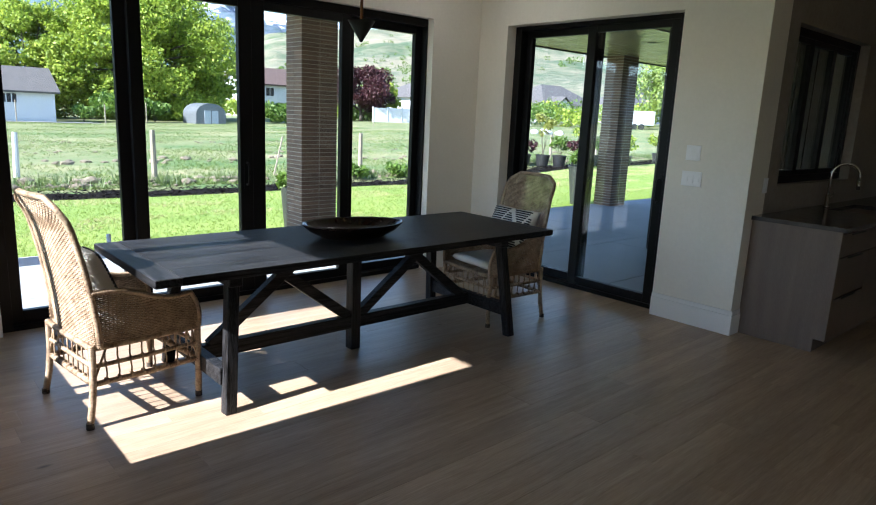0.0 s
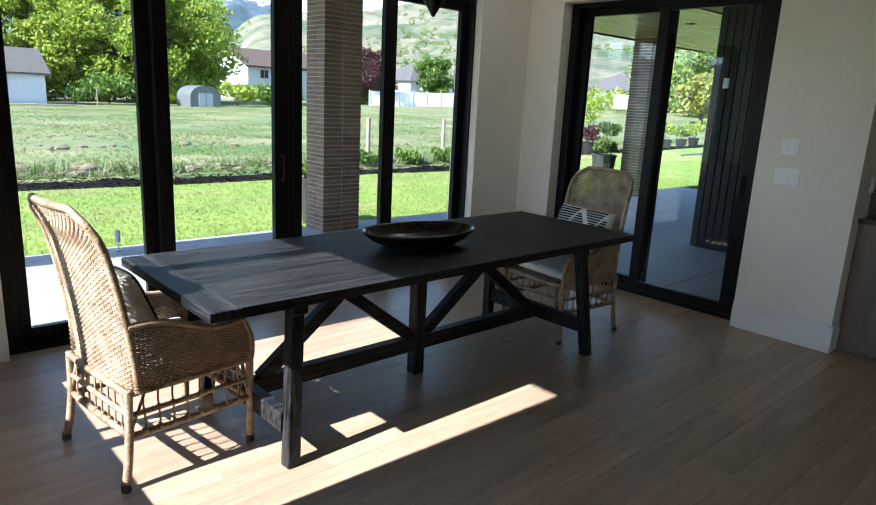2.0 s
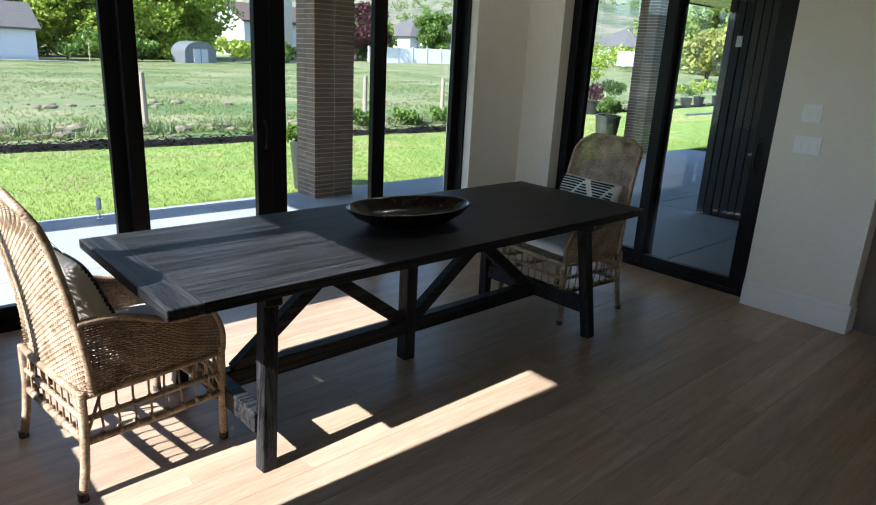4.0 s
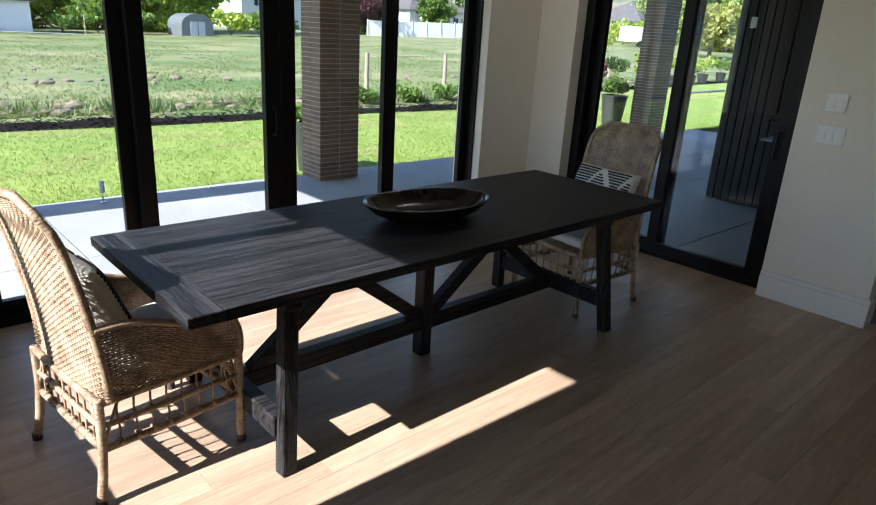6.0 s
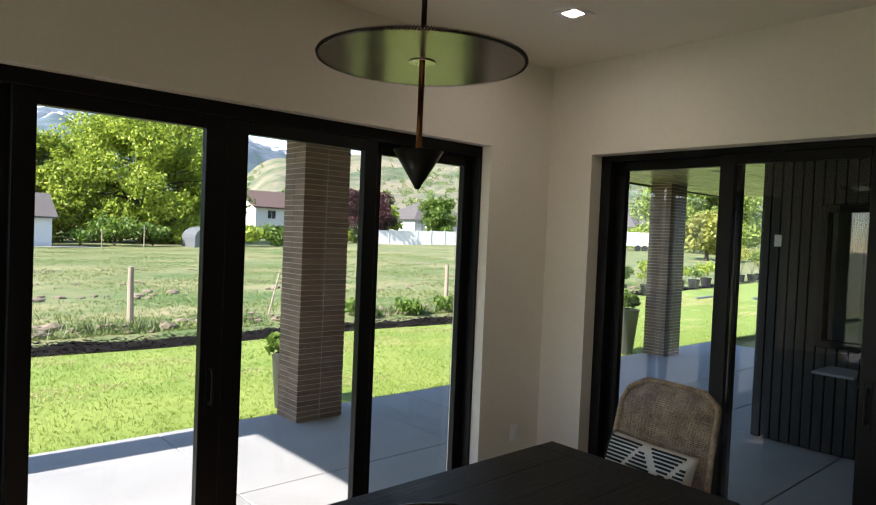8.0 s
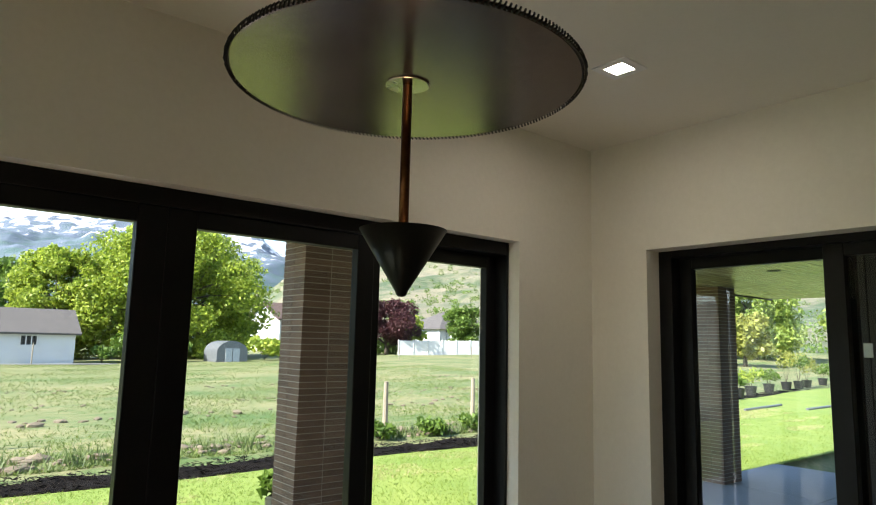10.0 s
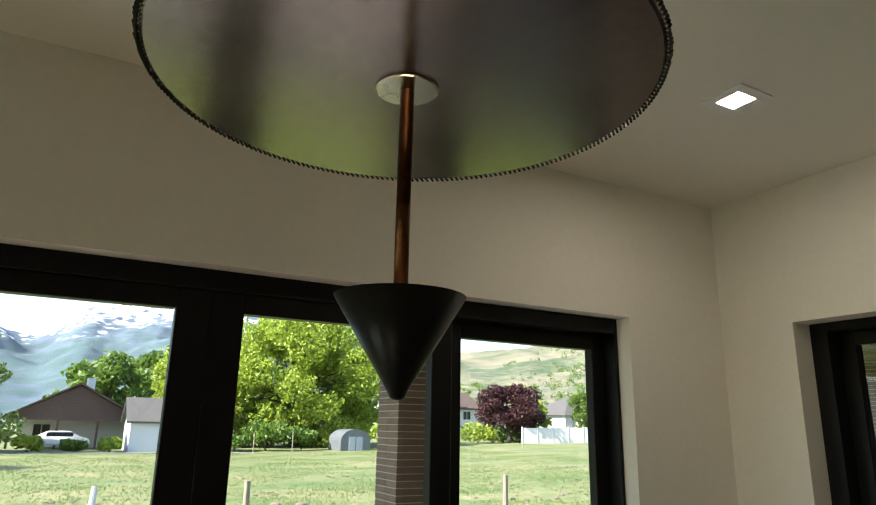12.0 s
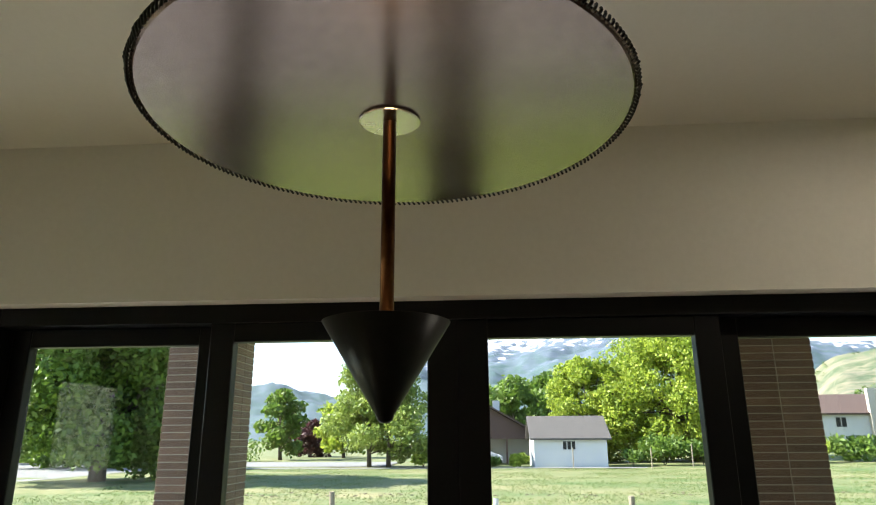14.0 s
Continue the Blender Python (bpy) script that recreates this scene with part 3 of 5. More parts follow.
def wrapped(bm, pts, r, turns):
    """A cane bar with bindings wound round it."""
    tube(bm, pts, r, segs=10)
    pts = [Vector(p) for p in pts]
    lens = [(b - a).length for a, b in zip(pts, pts[1:])]
    total = sum(lens)
    for k in range(turns):
        s = total * (k + 0.5) / turns
        for a, b, ln in zip(pts, pts[1:], lens):
            if s <= ln:
                d = (b - a).normalized()
                c = a + d * s
                tube(bm, [c - d * 0.0035, c + d * 0.0035], r * 1.09, segs=8, caps=False)
                break
            s -= ln


def armchair(label, at):
    """A high-backed armchair that faces +x: woven back, arms and seat, an open lattice skirt and splayed legs."""
    ob = thing("rattan_armchair", label, "armchair", at, group="rattan armchairs at the table")

    def smooth_step(t):
        t = max(0.0, min(1.0, t))
        return t * t * (3 - 2 * t)

    def half_width(v):  # of the back, from the seat up to the rounded top
        w = 0.285 - 0.02 * v
        if v > 0.84:
            q = (v - 0.84) / 0.16
            w -= 0.10 * (1 - math.sqrt(max(0, 1 - q * q)))
        return w

    def back(u, v):
        z = 0.40 + 0.715 * v
        x = -0.245 - 0.02 * v - 0.09 * v * v - 0.03 * smooth_step((v - 0.8) / 0.2)
        s = 2 * u - 1
        return Vector((x + 0.035 * s * s * (1 - 0.5 * v), s * half_width(v), z))

    bm = bmesh.new()
    weave(bm, back, 72, 34, r=0.0043, amp=0.0032)
    part("backrest", bm, RATTAN, ob, smooth=True)
    bm = bmesh.new()
    rim = [back(0, k / 14) for k in range(15)] + [back(k / 10, 1.0) for k in range(1, 10)] + [back(1, k / 14) for k in range(14, -1, -1)]
    wrapped(bm, rim, 0.0145, 150)
    part("back_rim", bm, RATTAN, ob, smooth=True)
    for s in (-1, 1):
        def arm_top(u):
            return Vector((-0.235 + 0.49 * u, s * (0.283 + 0.025 * math.sin(math.pi * u)), 0.665 - 0.075 * u + 0.02 * math.sin(math.pi * u * 2) - 0.0 * u))

        def arm_bottom(u):
            return Vector((-0.235 + 0.53 * u, s * (0.278 + 0.008 * u), 0.40))

        def arm(u, v):
            bulge = 0.022 * math.sin(math.pi * v) * smooth_step((u - 0.75) / 0.25)
            return arm_bottom(u).lerp(arm_top(u), v) + Vector((bulge, 0, 0))

        bm = bmesh.new()
        weave(bm, arm, 27, 28, r=0.0043, amp=0.0032)
        part("arm", bm, RATTAN, ob, smooth=True)
        bm = bmesh.new()
        wrapped(bm, [arm(0, 1)] + [arm_top(k / 12) for k in range(1, 13)] + [arm(1, 1 - k / 8) for k in range(1, 9)], 0.0125, 70)
        part("arm_rim", bm, RATTAN, ob, smooth=True)
    bm = bmesh.new()
    weave(bm, lambda u, v: Vector((-0.235 + 0.52 * v, (2 * u - 1) * 0.275, 0.405)), 60, 24, r=0.004)
    part("seat", bm, RATTAN, ob, smooth=True)
    corners = {"bn": (-0.245, -0.272), "bf": (-0.245, 0.272), "fn": (0.29, -0.28), "ff": (0.29, 0.28)}
    for key, (x, y) in corners.items():
        bm = bmesh.new()
        s = -1 if y < 0 else 1
        if x < 0:
            pts = [(x, y, 0.41), (x - 0.002, y, 0.25), (x - 0.015, y + s * 0.005, 0.12), (x - 0.035, y + s * 0.014, 0.012)]
        else:
            pts = [(x, y, 0.42), (x, y, 0.2), (x - 0.005, y + s * 0.002, 0.012)]
        wrapped(bm, pts, 0.0165, 40)
        leg = part("leg", bm, RATTAN, ob, smooth=True)
        fx, fy, _ = pts[-1]
        bm = bmesh.new()
        tube(bm, [(fx, fy, 0), (fx, fy, 0.03)], 0.0185, segs=12)
        part("foot_cap", bm, BARK, leg, "dark foot cap")
    for a, b in (("bn", "bf"), ("fn", "ff"), ("bn", "fn"), ("bf", "ff")):
        p, q = Vector((*corners[a], 0)), Vector((*corners[b], 0))
        for z, r, turns in ((0.395, 0.015, 46), (0.305, 0.011, 30), (0.215, 0.014, 46)):
            bm = bmesh.new()
            wrapped(bm, [p + Vector((0, 0, z)), (p + q) / 2 + Vector((0, 0, z - 0.004)), q + Vector((0, 0, z))], r, turns)
            part("rail", bm, RATTAN, ob, smooth=True)
        for k in range(1, 9):
            c = p.lerp(q, k / 9)
            d = (q - p).normalized()
            bm = bmesh.new()
            tube(bm, [c + Vector((0, 0, 0.205)), c + d * 0.004 + Vector((0, 0, 0.255)), c - d * 0.003 + Vector((0, 0, 0.34)), c + Vector((0, 0, 0.40))], 0.0042, segs=6)
            for z in (0.222, 0.305):
                tube(bm, [c + d * -0.006 + Vector((0, 0, z)), c + d * 0.006 + Vector((0, 0, z))], 0.0135 if z > 0.25 else 0.0165, segs=8)
            part("spindle", bm, RATTAN, ob, smooth=True)
        for e, g in ((p, q), (q, p)):
            bm = bmesh.new()
            tube(bm, [e + Vector((0, 0, 0.225)), e.lerp(g, 0.12) + Vector((0, 0, 0.385))], 0.006, segs=6)
            part("corner_brace", bm, RATTAN, ob, smooth=True)
    return ob


def puffy(nx, ny, sx, sy, sz, edge=0.35):
    """A pillow form: two bulged sheets that meet in a seam."""
    bm = bmesh.new()
    top, bot = {}, {}
    for i in range(nx + 1):
        for j in range(ny + 1):
            u, v = 2 * i / nx - 1, 2 * j / ny - 1
            h = sz * (max(0, 1 - u ** 4) * max(0, 1 - v ** 4)) ** edge
            pinch = 1 - 0.05 * (1 - abs(u)) * abs(v) ** 3
            x, y = u * sx * (1 - 0.05 * (1 - v * v) * abs(u) ** 3), v * sy * pinch
            h += 0.004 * noise.noise(Vector((x * 14, y * 14, sz * 30)))* (1 if h > 1e-4 else 0)
            top[i, j] = bm.verts.new((x, y, h))
            bot[i, j] = top[i, j] if i in (0, nx) or j in (0, ny) else bm.verts.new((x, y, -h))
    for i in range(nx):
        for j in range(ny):
            for g in (top, bot):
                bm.faces.new((g[i, j], g[i + 1, j], g[i + 1, j + 1], g[i, j + 1]))
    return bm


def pattern_band(bm, sx, sy, sz, pts, w, lift=0.0025, edge=0.35):
    """A strip of yarn laid on the front of a pillow along points (u, v)."""
    def at(u, v):
        h = sz * (max(0, 1 - u ** 4) * max(0, 1 - v ** 4)) ** edge
        return Vector((u * sx * (1 - 0.05 * (1 - v * v) * abs(u) ** 3), v * sy * (1 - 0.05 * (1 - abs(u)) * abs(v) ** 3), h + lift))
    (u0, v0), (u1, v1) = pts
    n = max(2, int(14 * max(abs(u1 - u0), abs(v1 - v0))))
    tube(bm, [at(u0 + (u1 - u0) * k / n, v0 + (v1 - v0) * k / n) for k in range(n + 1)], w, segs=5)


def lumbar_pillow(label, at):
    """A cream pillow with black lines, broken by cream diamonds."""
    sx, sy, sz = 0.25, 0.175, 0.06
    ob = thing("throw_pillow", label, "pillow", at)
    part("cover", puffy(20, 14, sx, sy, sz), PILLOW_CREAM, ob, smooth=True)
    bm = bmesh.new()
    for k in range(17):
        v = -0.86 + 1.72 * k / 16
        bands = sorted(u for u in (-0.95 + 0.48 * (v + 1), -0.05 - 0.46 * (v - 0.9), 0.07 + 0.46 * (v - 0.9) + 0.85, 0.95 - 0.48 * (v + 1)) if -0.95 < u < 0.95)
        cuts = [-0.97] + bands + [0.97]
        for a, b in zip(cuts, cuts[1:]):
            if b - a > 0.18:
                pattern_band(bm, sx, sy, sz, ((a + 0.055, v), (b - 0.055, v)), 0.0058)
    tagged(part("woven_pattern", bm, PILLOW_BLACK, ob, "black woven lines", smooth=True), kind="stuff")
    return ob


def seat_cushion(at):
    ob = part("seat_cushion", puffy(18, 18, 0.235, 0.255, 0.034, 0.22), CUSHION, None, "off-white linen cushion on the rattan seat", smooth=True, at=at)
    return tagged(ob, "", "cushion")


CHAIR_L = pose(1.262, 3.828, 0, 0, 0, 7.5)
CHAIR_R = pose(4.075, 3.757, 0, 0, 0, 174)
chair = armchair("sunlit woven rattan armchair with a high back", CHAIR_L)
other = copy_thing(chair, CHAIR_R)
tagged(other, "woven rattan armchair with a high back, near the patio door")
for m in (CHAIR_L, CHAIR_R):
    seat_cushion(m @ pose(0.03, 0, 0.447))
lumbar_pillow("cream and black patterned lumbar pillow leaning on the chair back", CHAIR_R @ pose(-0.15, 0.0, 0.685, 0, 0, 90) @ pose(0, 0, 0, 68, 0, 0))
lumbar_pillow("cream and black tufted pillow leaning on the chair back", CHAIR_L @ pose(-0.15, 0.0, 0.685, 0, 0, 90) @ pose(0, 0, 0, 68, 0, 0))


# ---- kitchen run along the taupe wall ----
def base_unit(x0, x1, drawers):
    ob = thing("base_cabinet", "grey-stained oak base cabinet with flat drawers", "cabinet", group="kitchen base cabinets")
    part("body", boxes((x0, 1.72, 0.10, x1, 2.315, 0.885), (x0, 1.78, 0, x1, 2.315, 0.10)), CABINET, ob)
    z = 0.11
    for h in drawers:
        bm = bmesh.new()
        box(bm, x0 + 0.002, 1.70, z, x1 - 0.002, 1.72, z + h - 0.012, bevel=0.0015)
        front = part("drawer_front", bm, CABINET, ob)
        part("handle", boxes((x0 + 0.18, 1.69, z + h - 0.022, x1 - 0.18, 1.70, z + h - 0.016)), BLACK_METAL, front, "black edge pull")
        z += h
    return ob


bm = bmesh.new()
box(bm, 5.325, 1.70, 0.10, 5.345, 2.315, 0.888, bevel=0.001)
box(bm, 5.325, 1.775, 0.0, 5.345, 2.315, 0.10)
tagged(part("cabinet_end_panel", bm, CABINET, None, "grey-stained oak panel closing the cabinet run"), "", "panel")
for a, b, d in ((5.345, 5.99, (0.30, 0.30, 0.17)), (5.99, 6.75, (0.6, 0.17)), (6.75, 7.51, (0.6, 0.17)), (7.51, 8.27, (0.30, 0.30, 0.17)), (8.27, 8.98, (0.30, 0.30, 0.17))):
    base_unit(a, b, d)
bm = bmesh.new()
for s in ((5.31, 1.67, 6.42, 2.318), (7.16, 1.67, 8.99, 2.318), (6.42, 1.67, 7.16, 1.78), (6.42, 2.16, 7.16, 2.318)):
    box(bm, s[0], s[1], 0.89, s[2], s[3], 0.92)
tagged(part("worktop", bm, STONE_TOP, None, "dark polished stone worktop over the cabinets"), "", "worktop")
SINK = thing("sink", "black undermount sink set in the worktop", "sink")
part("basin", boxes((6.415, 1.775, 0.70, 7.165, 2.165, 0.71), (6.415, 1.775, 0.71, 6.425, 2.165, 0.889), (7.155, 1.775, 0.71, 7.165, 2.165, 0.889), (6.425, 1.775, 0.71, 7.155, 1.785, 0.889), (6.425, 2.155, 0.71, 7.155, 2.165, 0.889)), CONE_METAL, SINK)
FAUCET = thing("faucet", "brushed steel gooseneck faucet behind the sink", "faucet", pose(6.62, 2.235, 0.92))
bm = bmesh.new()
lathe(bm, [(0, 0), (0.027, 0), (0.027, 0.006), (0.018, 0.012), (0.018, 0.10), (0.012, 0.11), (0, 0.11)], 24)
part("base", bm, STEEL, FAUCET, smooth=True)
bm = bmesh.new()
arc = [(0, 0, 0.10), (0, 0, 0.28)] + [(0.05 * (1 - math.cos(math.pi * k / 10)), -0.095 * (1 - math.cos(math.pi * k / 10)), 0.28 + 0.10 * math.sin(math.pi * k / 10)) for k in range(1, 11)] + [(0.10, -0.19, 0.22)]
tube(bm, arc, 0.0115, segs=12)
part("spout", bm, STEEL, FAUCET, smooth=True)
bm = bmesh.new()
tube(bm, [(0.10, -0.19, 0.235), (0.10, -0.19, 0.165)], 0.0145, segs=14)
part("spray_head", bm, STEEL, FAUCET, smooth=True)
bm = bmesh.new()
tube(bm, [(0.015, 0, 0.07), (0.05, -0.01, 0.085), (0.085, -0.015, 0.12)], 0.006, segs=8)
part("lever", bm, STEEL, FAUCET, smooth=True)


# ---- patio ----
PATIO_OB = setting("patio", boxes((-3.0, 5.5, -0.45, 14.5, 8.27, PATIO - 0.03)), MORTAR, "pale concrete patio slabs under the roof", "patio")
xs = [-3.0, -0.9, 1.80, 3.47, 6.4, 9.2, 12.0, 14.5]
for x0, x1 in zip(xs, xs[1:]):
    for y0, y1 in ((5.5, 6.54), (6.54, 8.28)):
        bm = bmesh.new()
        box(bm, x0 + 0.005, y0 + 0.005, PATIO - 0.03, x1 - 0.005, y1 - 0.005, PATIO, bevel=0.004)
        part("slab", bm, CONCRETE, PATIO_OB)
bm = bmesh.new()
box(bm, 5.5, 2.62, PATIO - 0.03, 8.39, 4.07, PATIO, bevel=0.004)
part("slab", bm, CONCRETE, PATIO_OB)
bm = bmesh.new()
box(bm, 5.5, 4.08, PATIO - 0.03, 8.39, 5.495, PATIO, bevel=0.004)
part("slab", bm, CONCRETE, PATIO_OB)
bm = bmesh.new()
box(bm, 8.40, 4.90, PATIO - 0.03, 14.5, 5.495, PATIO, bevel=0.004)
part("slab", bm, CONCRETE, PATIO_OB)
part("slab_bed", boxes((5.5, 2.62, -0.45, 8.39, 5.5, PATIO - 0.031), (8.39, 4.90, -0.45, 14.5, 5.5, PATIO - 0.031)), MORTAR, PATIO_OB)

SOFFIT_Z = 2.87
SOFFIT_LIGHTS = ((10.3, 6.33), (7.4, 6.33), (4.6, 6.33))
ROOF = setting("patio_roof", boxes((0.47, 5.5, SOFFIT_Z + 0.02, 15.0, 8.42, 3.12), (5.5, 2.62, SOFFIT_Z + 0.02, 15.0, 5.5, 3.12), (0.44, 8.42, SOFFIT_Z - 0.02, 15.03, 8.46, 3.16), (0.44, 5.5, SOFFIT_Z - 0.02, 0.47, 8.42, 3.16)), BLACK_METAL, "flat patio roof with a dark fascia and boarded soffit", "roof")
SB = mesh_of("soffit_board", boxes((-7.26, -0.053, 0, 7.26, 0.053, 0.018), bevel=0.003), SOFFIT_WOOD)
for k in range(24):
    part("soffit_board", SB, SOFFIT_WOOD, ROOF, at=pose(7.735, 5.56 + k * 0.12, SOFFIT_Z))
for k in range(24):
    bm = bmesh.new()
    box(bm, 5.5, 2.63 + k * 0.12, SOFFIT_Z, 8.35, 2.736 + k * 0.12, SOFFIT_Z + 0.018)
    part("soffit_board", bm, SOFFIT_WOOD, ROOF)

def soffit_light(x, y):
    ob = thing("soffit_light", "small round recessed light in the patio soffit", "ceiling light", pose(x, y, SOFFIT_Z), group="patio soffit lights")
    bm = bmesh.new()
    lathe(bm, [(0.045, 0.0), (0.075, 0.0), (0.078, -0.004), (0.072, -0.008), (0.048, -0.006), (0.045, 0.0)], 28)
    part("trim_ring", bm, BLACK_METAL, ob)
    bm = bmesh.new()
    lathe(bm, [(0, -0.002), (0.045, -0.002)], 28)
    part("lens", bm, SHED_STEEL, ob, "unlit grey lens")


for x, y in SOFFIT_LIGHTS:
    soffit_light(x, y)

# ---- brick columns, stack bonded ----
COURSE = 0.0535
bm = bmesh.new()
box(bm, -0.1325, -0.098, 0, 0.1325, 0.098, COURSE - 0.0075, bevel=0.002)
BRICK_MESH = mesh_of("brick", bm, BRICK)
for cx in (0.40, 4.683, 11.85):
    col = setting("column", boxes((cx + 0.007, 7.860, PATIO, cx + 0.533, 8.246, SOFFIT_Z)), MORTAR, "brown roman brick column carrying the patio roof", "column")
    for k in range(int((SOFFIT_Z - PATIO) / COURSE)):
        for i in (0, 1):
            for j in (0, 1):
                part("brick", BRICK_MESH, BRICK, col, at=pose(cx + 0.1335 + i * 0.273, 7.953 + j * 0.2, PATIO + 0.004 + k * COURSE))

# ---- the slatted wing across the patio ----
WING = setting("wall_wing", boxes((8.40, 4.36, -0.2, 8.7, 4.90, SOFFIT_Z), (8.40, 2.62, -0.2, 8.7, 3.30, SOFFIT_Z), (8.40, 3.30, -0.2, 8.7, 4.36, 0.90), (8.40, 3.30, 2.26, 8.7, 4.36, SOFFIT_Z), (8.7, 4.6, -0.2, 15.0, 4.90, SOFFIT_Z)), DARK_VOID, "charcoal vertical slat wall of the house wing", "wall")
SLAT_LONG = mesh_of("slat", boxes((-0.04, -0.042, 0, 0, 0.042, SOFFIT_Z - PATIO - 0.02), bevel=0.003), SLAT)
SLAT_LOW = mesh_of("slat", boxes((-0.04, -0.042, 0, 0, 0.042, 0.90 - PATIO - 0.02), bevel=0.003), SLAT)
SLAT_HIGH = mesh_of("slat", boxes((-0.04, -0.042, 0, 0, 0.042, SOFFIT_Z - 2.28), bevel=0.003), SLAT)
y = 4.88
while y > 2.66:
    if 3.28 < y < 4.38:
        part("slat", SLAT_LOW, SLAT, WING, at=pose(8.40, y, PATIO + 0.01))
        part("slat", SLAT_HIGH, SLAT, WING, at=pose(8.40, y, 2.275))
    else:
        part("slat", SLAT_LONG, SLAT, WING, at=pose(8.40, y, PATIO + 0.01))
    y -= 0.096
y = 8.75
while y < 14.9:
    part("slat", SLAT_LONG, SLAT, WING, at=pose(y, 4.90, PATIO + 0.01, 0, 0, -90))
    y += 0.096
window_3 = thing("window_3", "black-framed window in the charcoal slat wall", "window", kind="structure")
part("window_frame", boxes((8.34, 3.30, 0.90, 8.46, 3.36, 2.26), (8.34, 4.30, 0.90, 8.46, 4.36, 2.26), (8.34, 3.36, 2.20, 8.46, 4.30, 2.26), (8.34, 3.36, 0.90, 8.46, 4.30, 0.96)), BLACK_METAL, window_3)
WP = part("pane", boxes((8.42, 3.36, 0.96, 8.428, 4.30, 2.20)), PANE_EAST, window_3)
# Sheet painted near-black: the unlit room's shade is put into its colour.
setting("wing_room", boxes((8.72, 3.0, 0.0, 8.74, 4.55, 2.8)), DARK_VOID, "near-black sheet standing in for the unlit room behind the wing window", "wall")
bm = bmesh.new()
box(bm, -0.035, -0.008, -0.06, 0.035, 0.0, 0.06, bevel=0.003)
tagged(part("wall_box", bm, SWITCH, None, "small white plate on the slat wall", at=pose(8.36, 4.75, 1.91, 0, 0, -90)), "", "wall plate")

# ---- barbecue by the slat wall ----
GR = thing("barbecue", "black patio barbecue cart with a pale shelf standing in for cover glare", "barbecue", pose(7.95, 3.43, PATIO, 0, 0, 90))
bm = bmesh.new()
box(bm, -0.36, -0.24, 0.14, 0.36, 0.24, 0.78, bevel=0.012, segs=2)
part("cart", bm, CONE_METAL, GR)
bm = bmesh.new()
hood = [(0.25 * math.cos(a), 0.80 + 0.24 * math.sin(a)) for a in [math.pi * k / 12 for k in range(13)]]
L = [bm.verts.new((-0.38, p, q)) for p, q in hood]
Rr = [bm.verts.new((0.38, p, q)) for p, q in hood]
for k in range(12):
    bm.faces.new((L[k], L[k + 1], Rr[k + 1], Rr[k]))
bm.faces.new(L)
bm.faces.new(Rr[::-1])
bm.faces.new((L[0], Rr[0], Rr[12], L[12]))
hood_ob = part("hood", bm, CONE_METAL, GR)
bm = bmesh.new()
tube(bm, [(-0.25, 0.28, 0.90), (0.25, 0.28, 0.90)], 0.012, segs=8)
part("hood_handle", bm, STEEL, hood_ob, "steel hood handle")
# Added shelf; its pale colour imitates the glare on the barbecue cover.
bm = bmesh.new()
box(bm, 0.40, -0.22, 0.86, 0.74, 0.22, 0.885, bevel=0.006)
part("side_shelf", bm, SHED_DOOR, GR, "pale shelf standing in for glare on the cover")
for sx in (-1, 1):
    for sy in (-1, 1):
        bm = bmesh.new()
        tube(bm, [(sx * 0.30 - 0.015, sy * 0.19, 0.05), (sx * 0.30 + 0.015, sy * 0.19, 0.05)], 0.05, segs=16)
        box(bm, sx * 0.30 - 0.02, sy * 0.19 - 0.015, 0.05, sx * 0.30 + 0.02, sy * 0.19 + 0.015, 0.15)
        part("wheel", bm, SHED_DOOR, GR, "pale caster wheel")


# ---- ground ----
def lawn_edge(x):
    t = max(0.0, min(1.0, (x - 12) / 10))
    return 12.72 + 2.6 * t * t * (3 - 2 * t) + 0.08 * math.sin(x * 0.9) + 0.15 * max(0.0, x - 24)


def ground_z(x, y):
    d = max(0.0, y - 16.0)
    z = -0.2 - 0.0035 * min(d, 60) + 0.022 * max(0.0, min(x - 14, 90)) * min(1, d / 25)
    if y > 9:
        bank = math.exp(-((y - (lawn_edge(x) + 2.3)) / 0.5) ** 2)
        z += 0.10 * bank * (0.6 + 0.8 * noise.noise(Vector((x * 0.9, y * 0.9, 3))))
        z += 0.05 * noise.noise(Vector((x * 0.35, y * 0.35, 0))) * min(1, max(0, y - lawn_edge(x) - 1.5) / 3)
    return z


def axis(lo, hi, fine_lo, fine_hi, step):
    out = list(np.arange(fine_lo, fine_hi + 1e-6, step))
    a, s = fine_hi, step
    while a < hi:
        s *= 1.25
        a += s
        out.append(a)
    a, s = fine_lo, step
    while a > lo:
        s *= 1.25
        a -= s
        out.insert(0, a)
    return [float(q) for q in out]


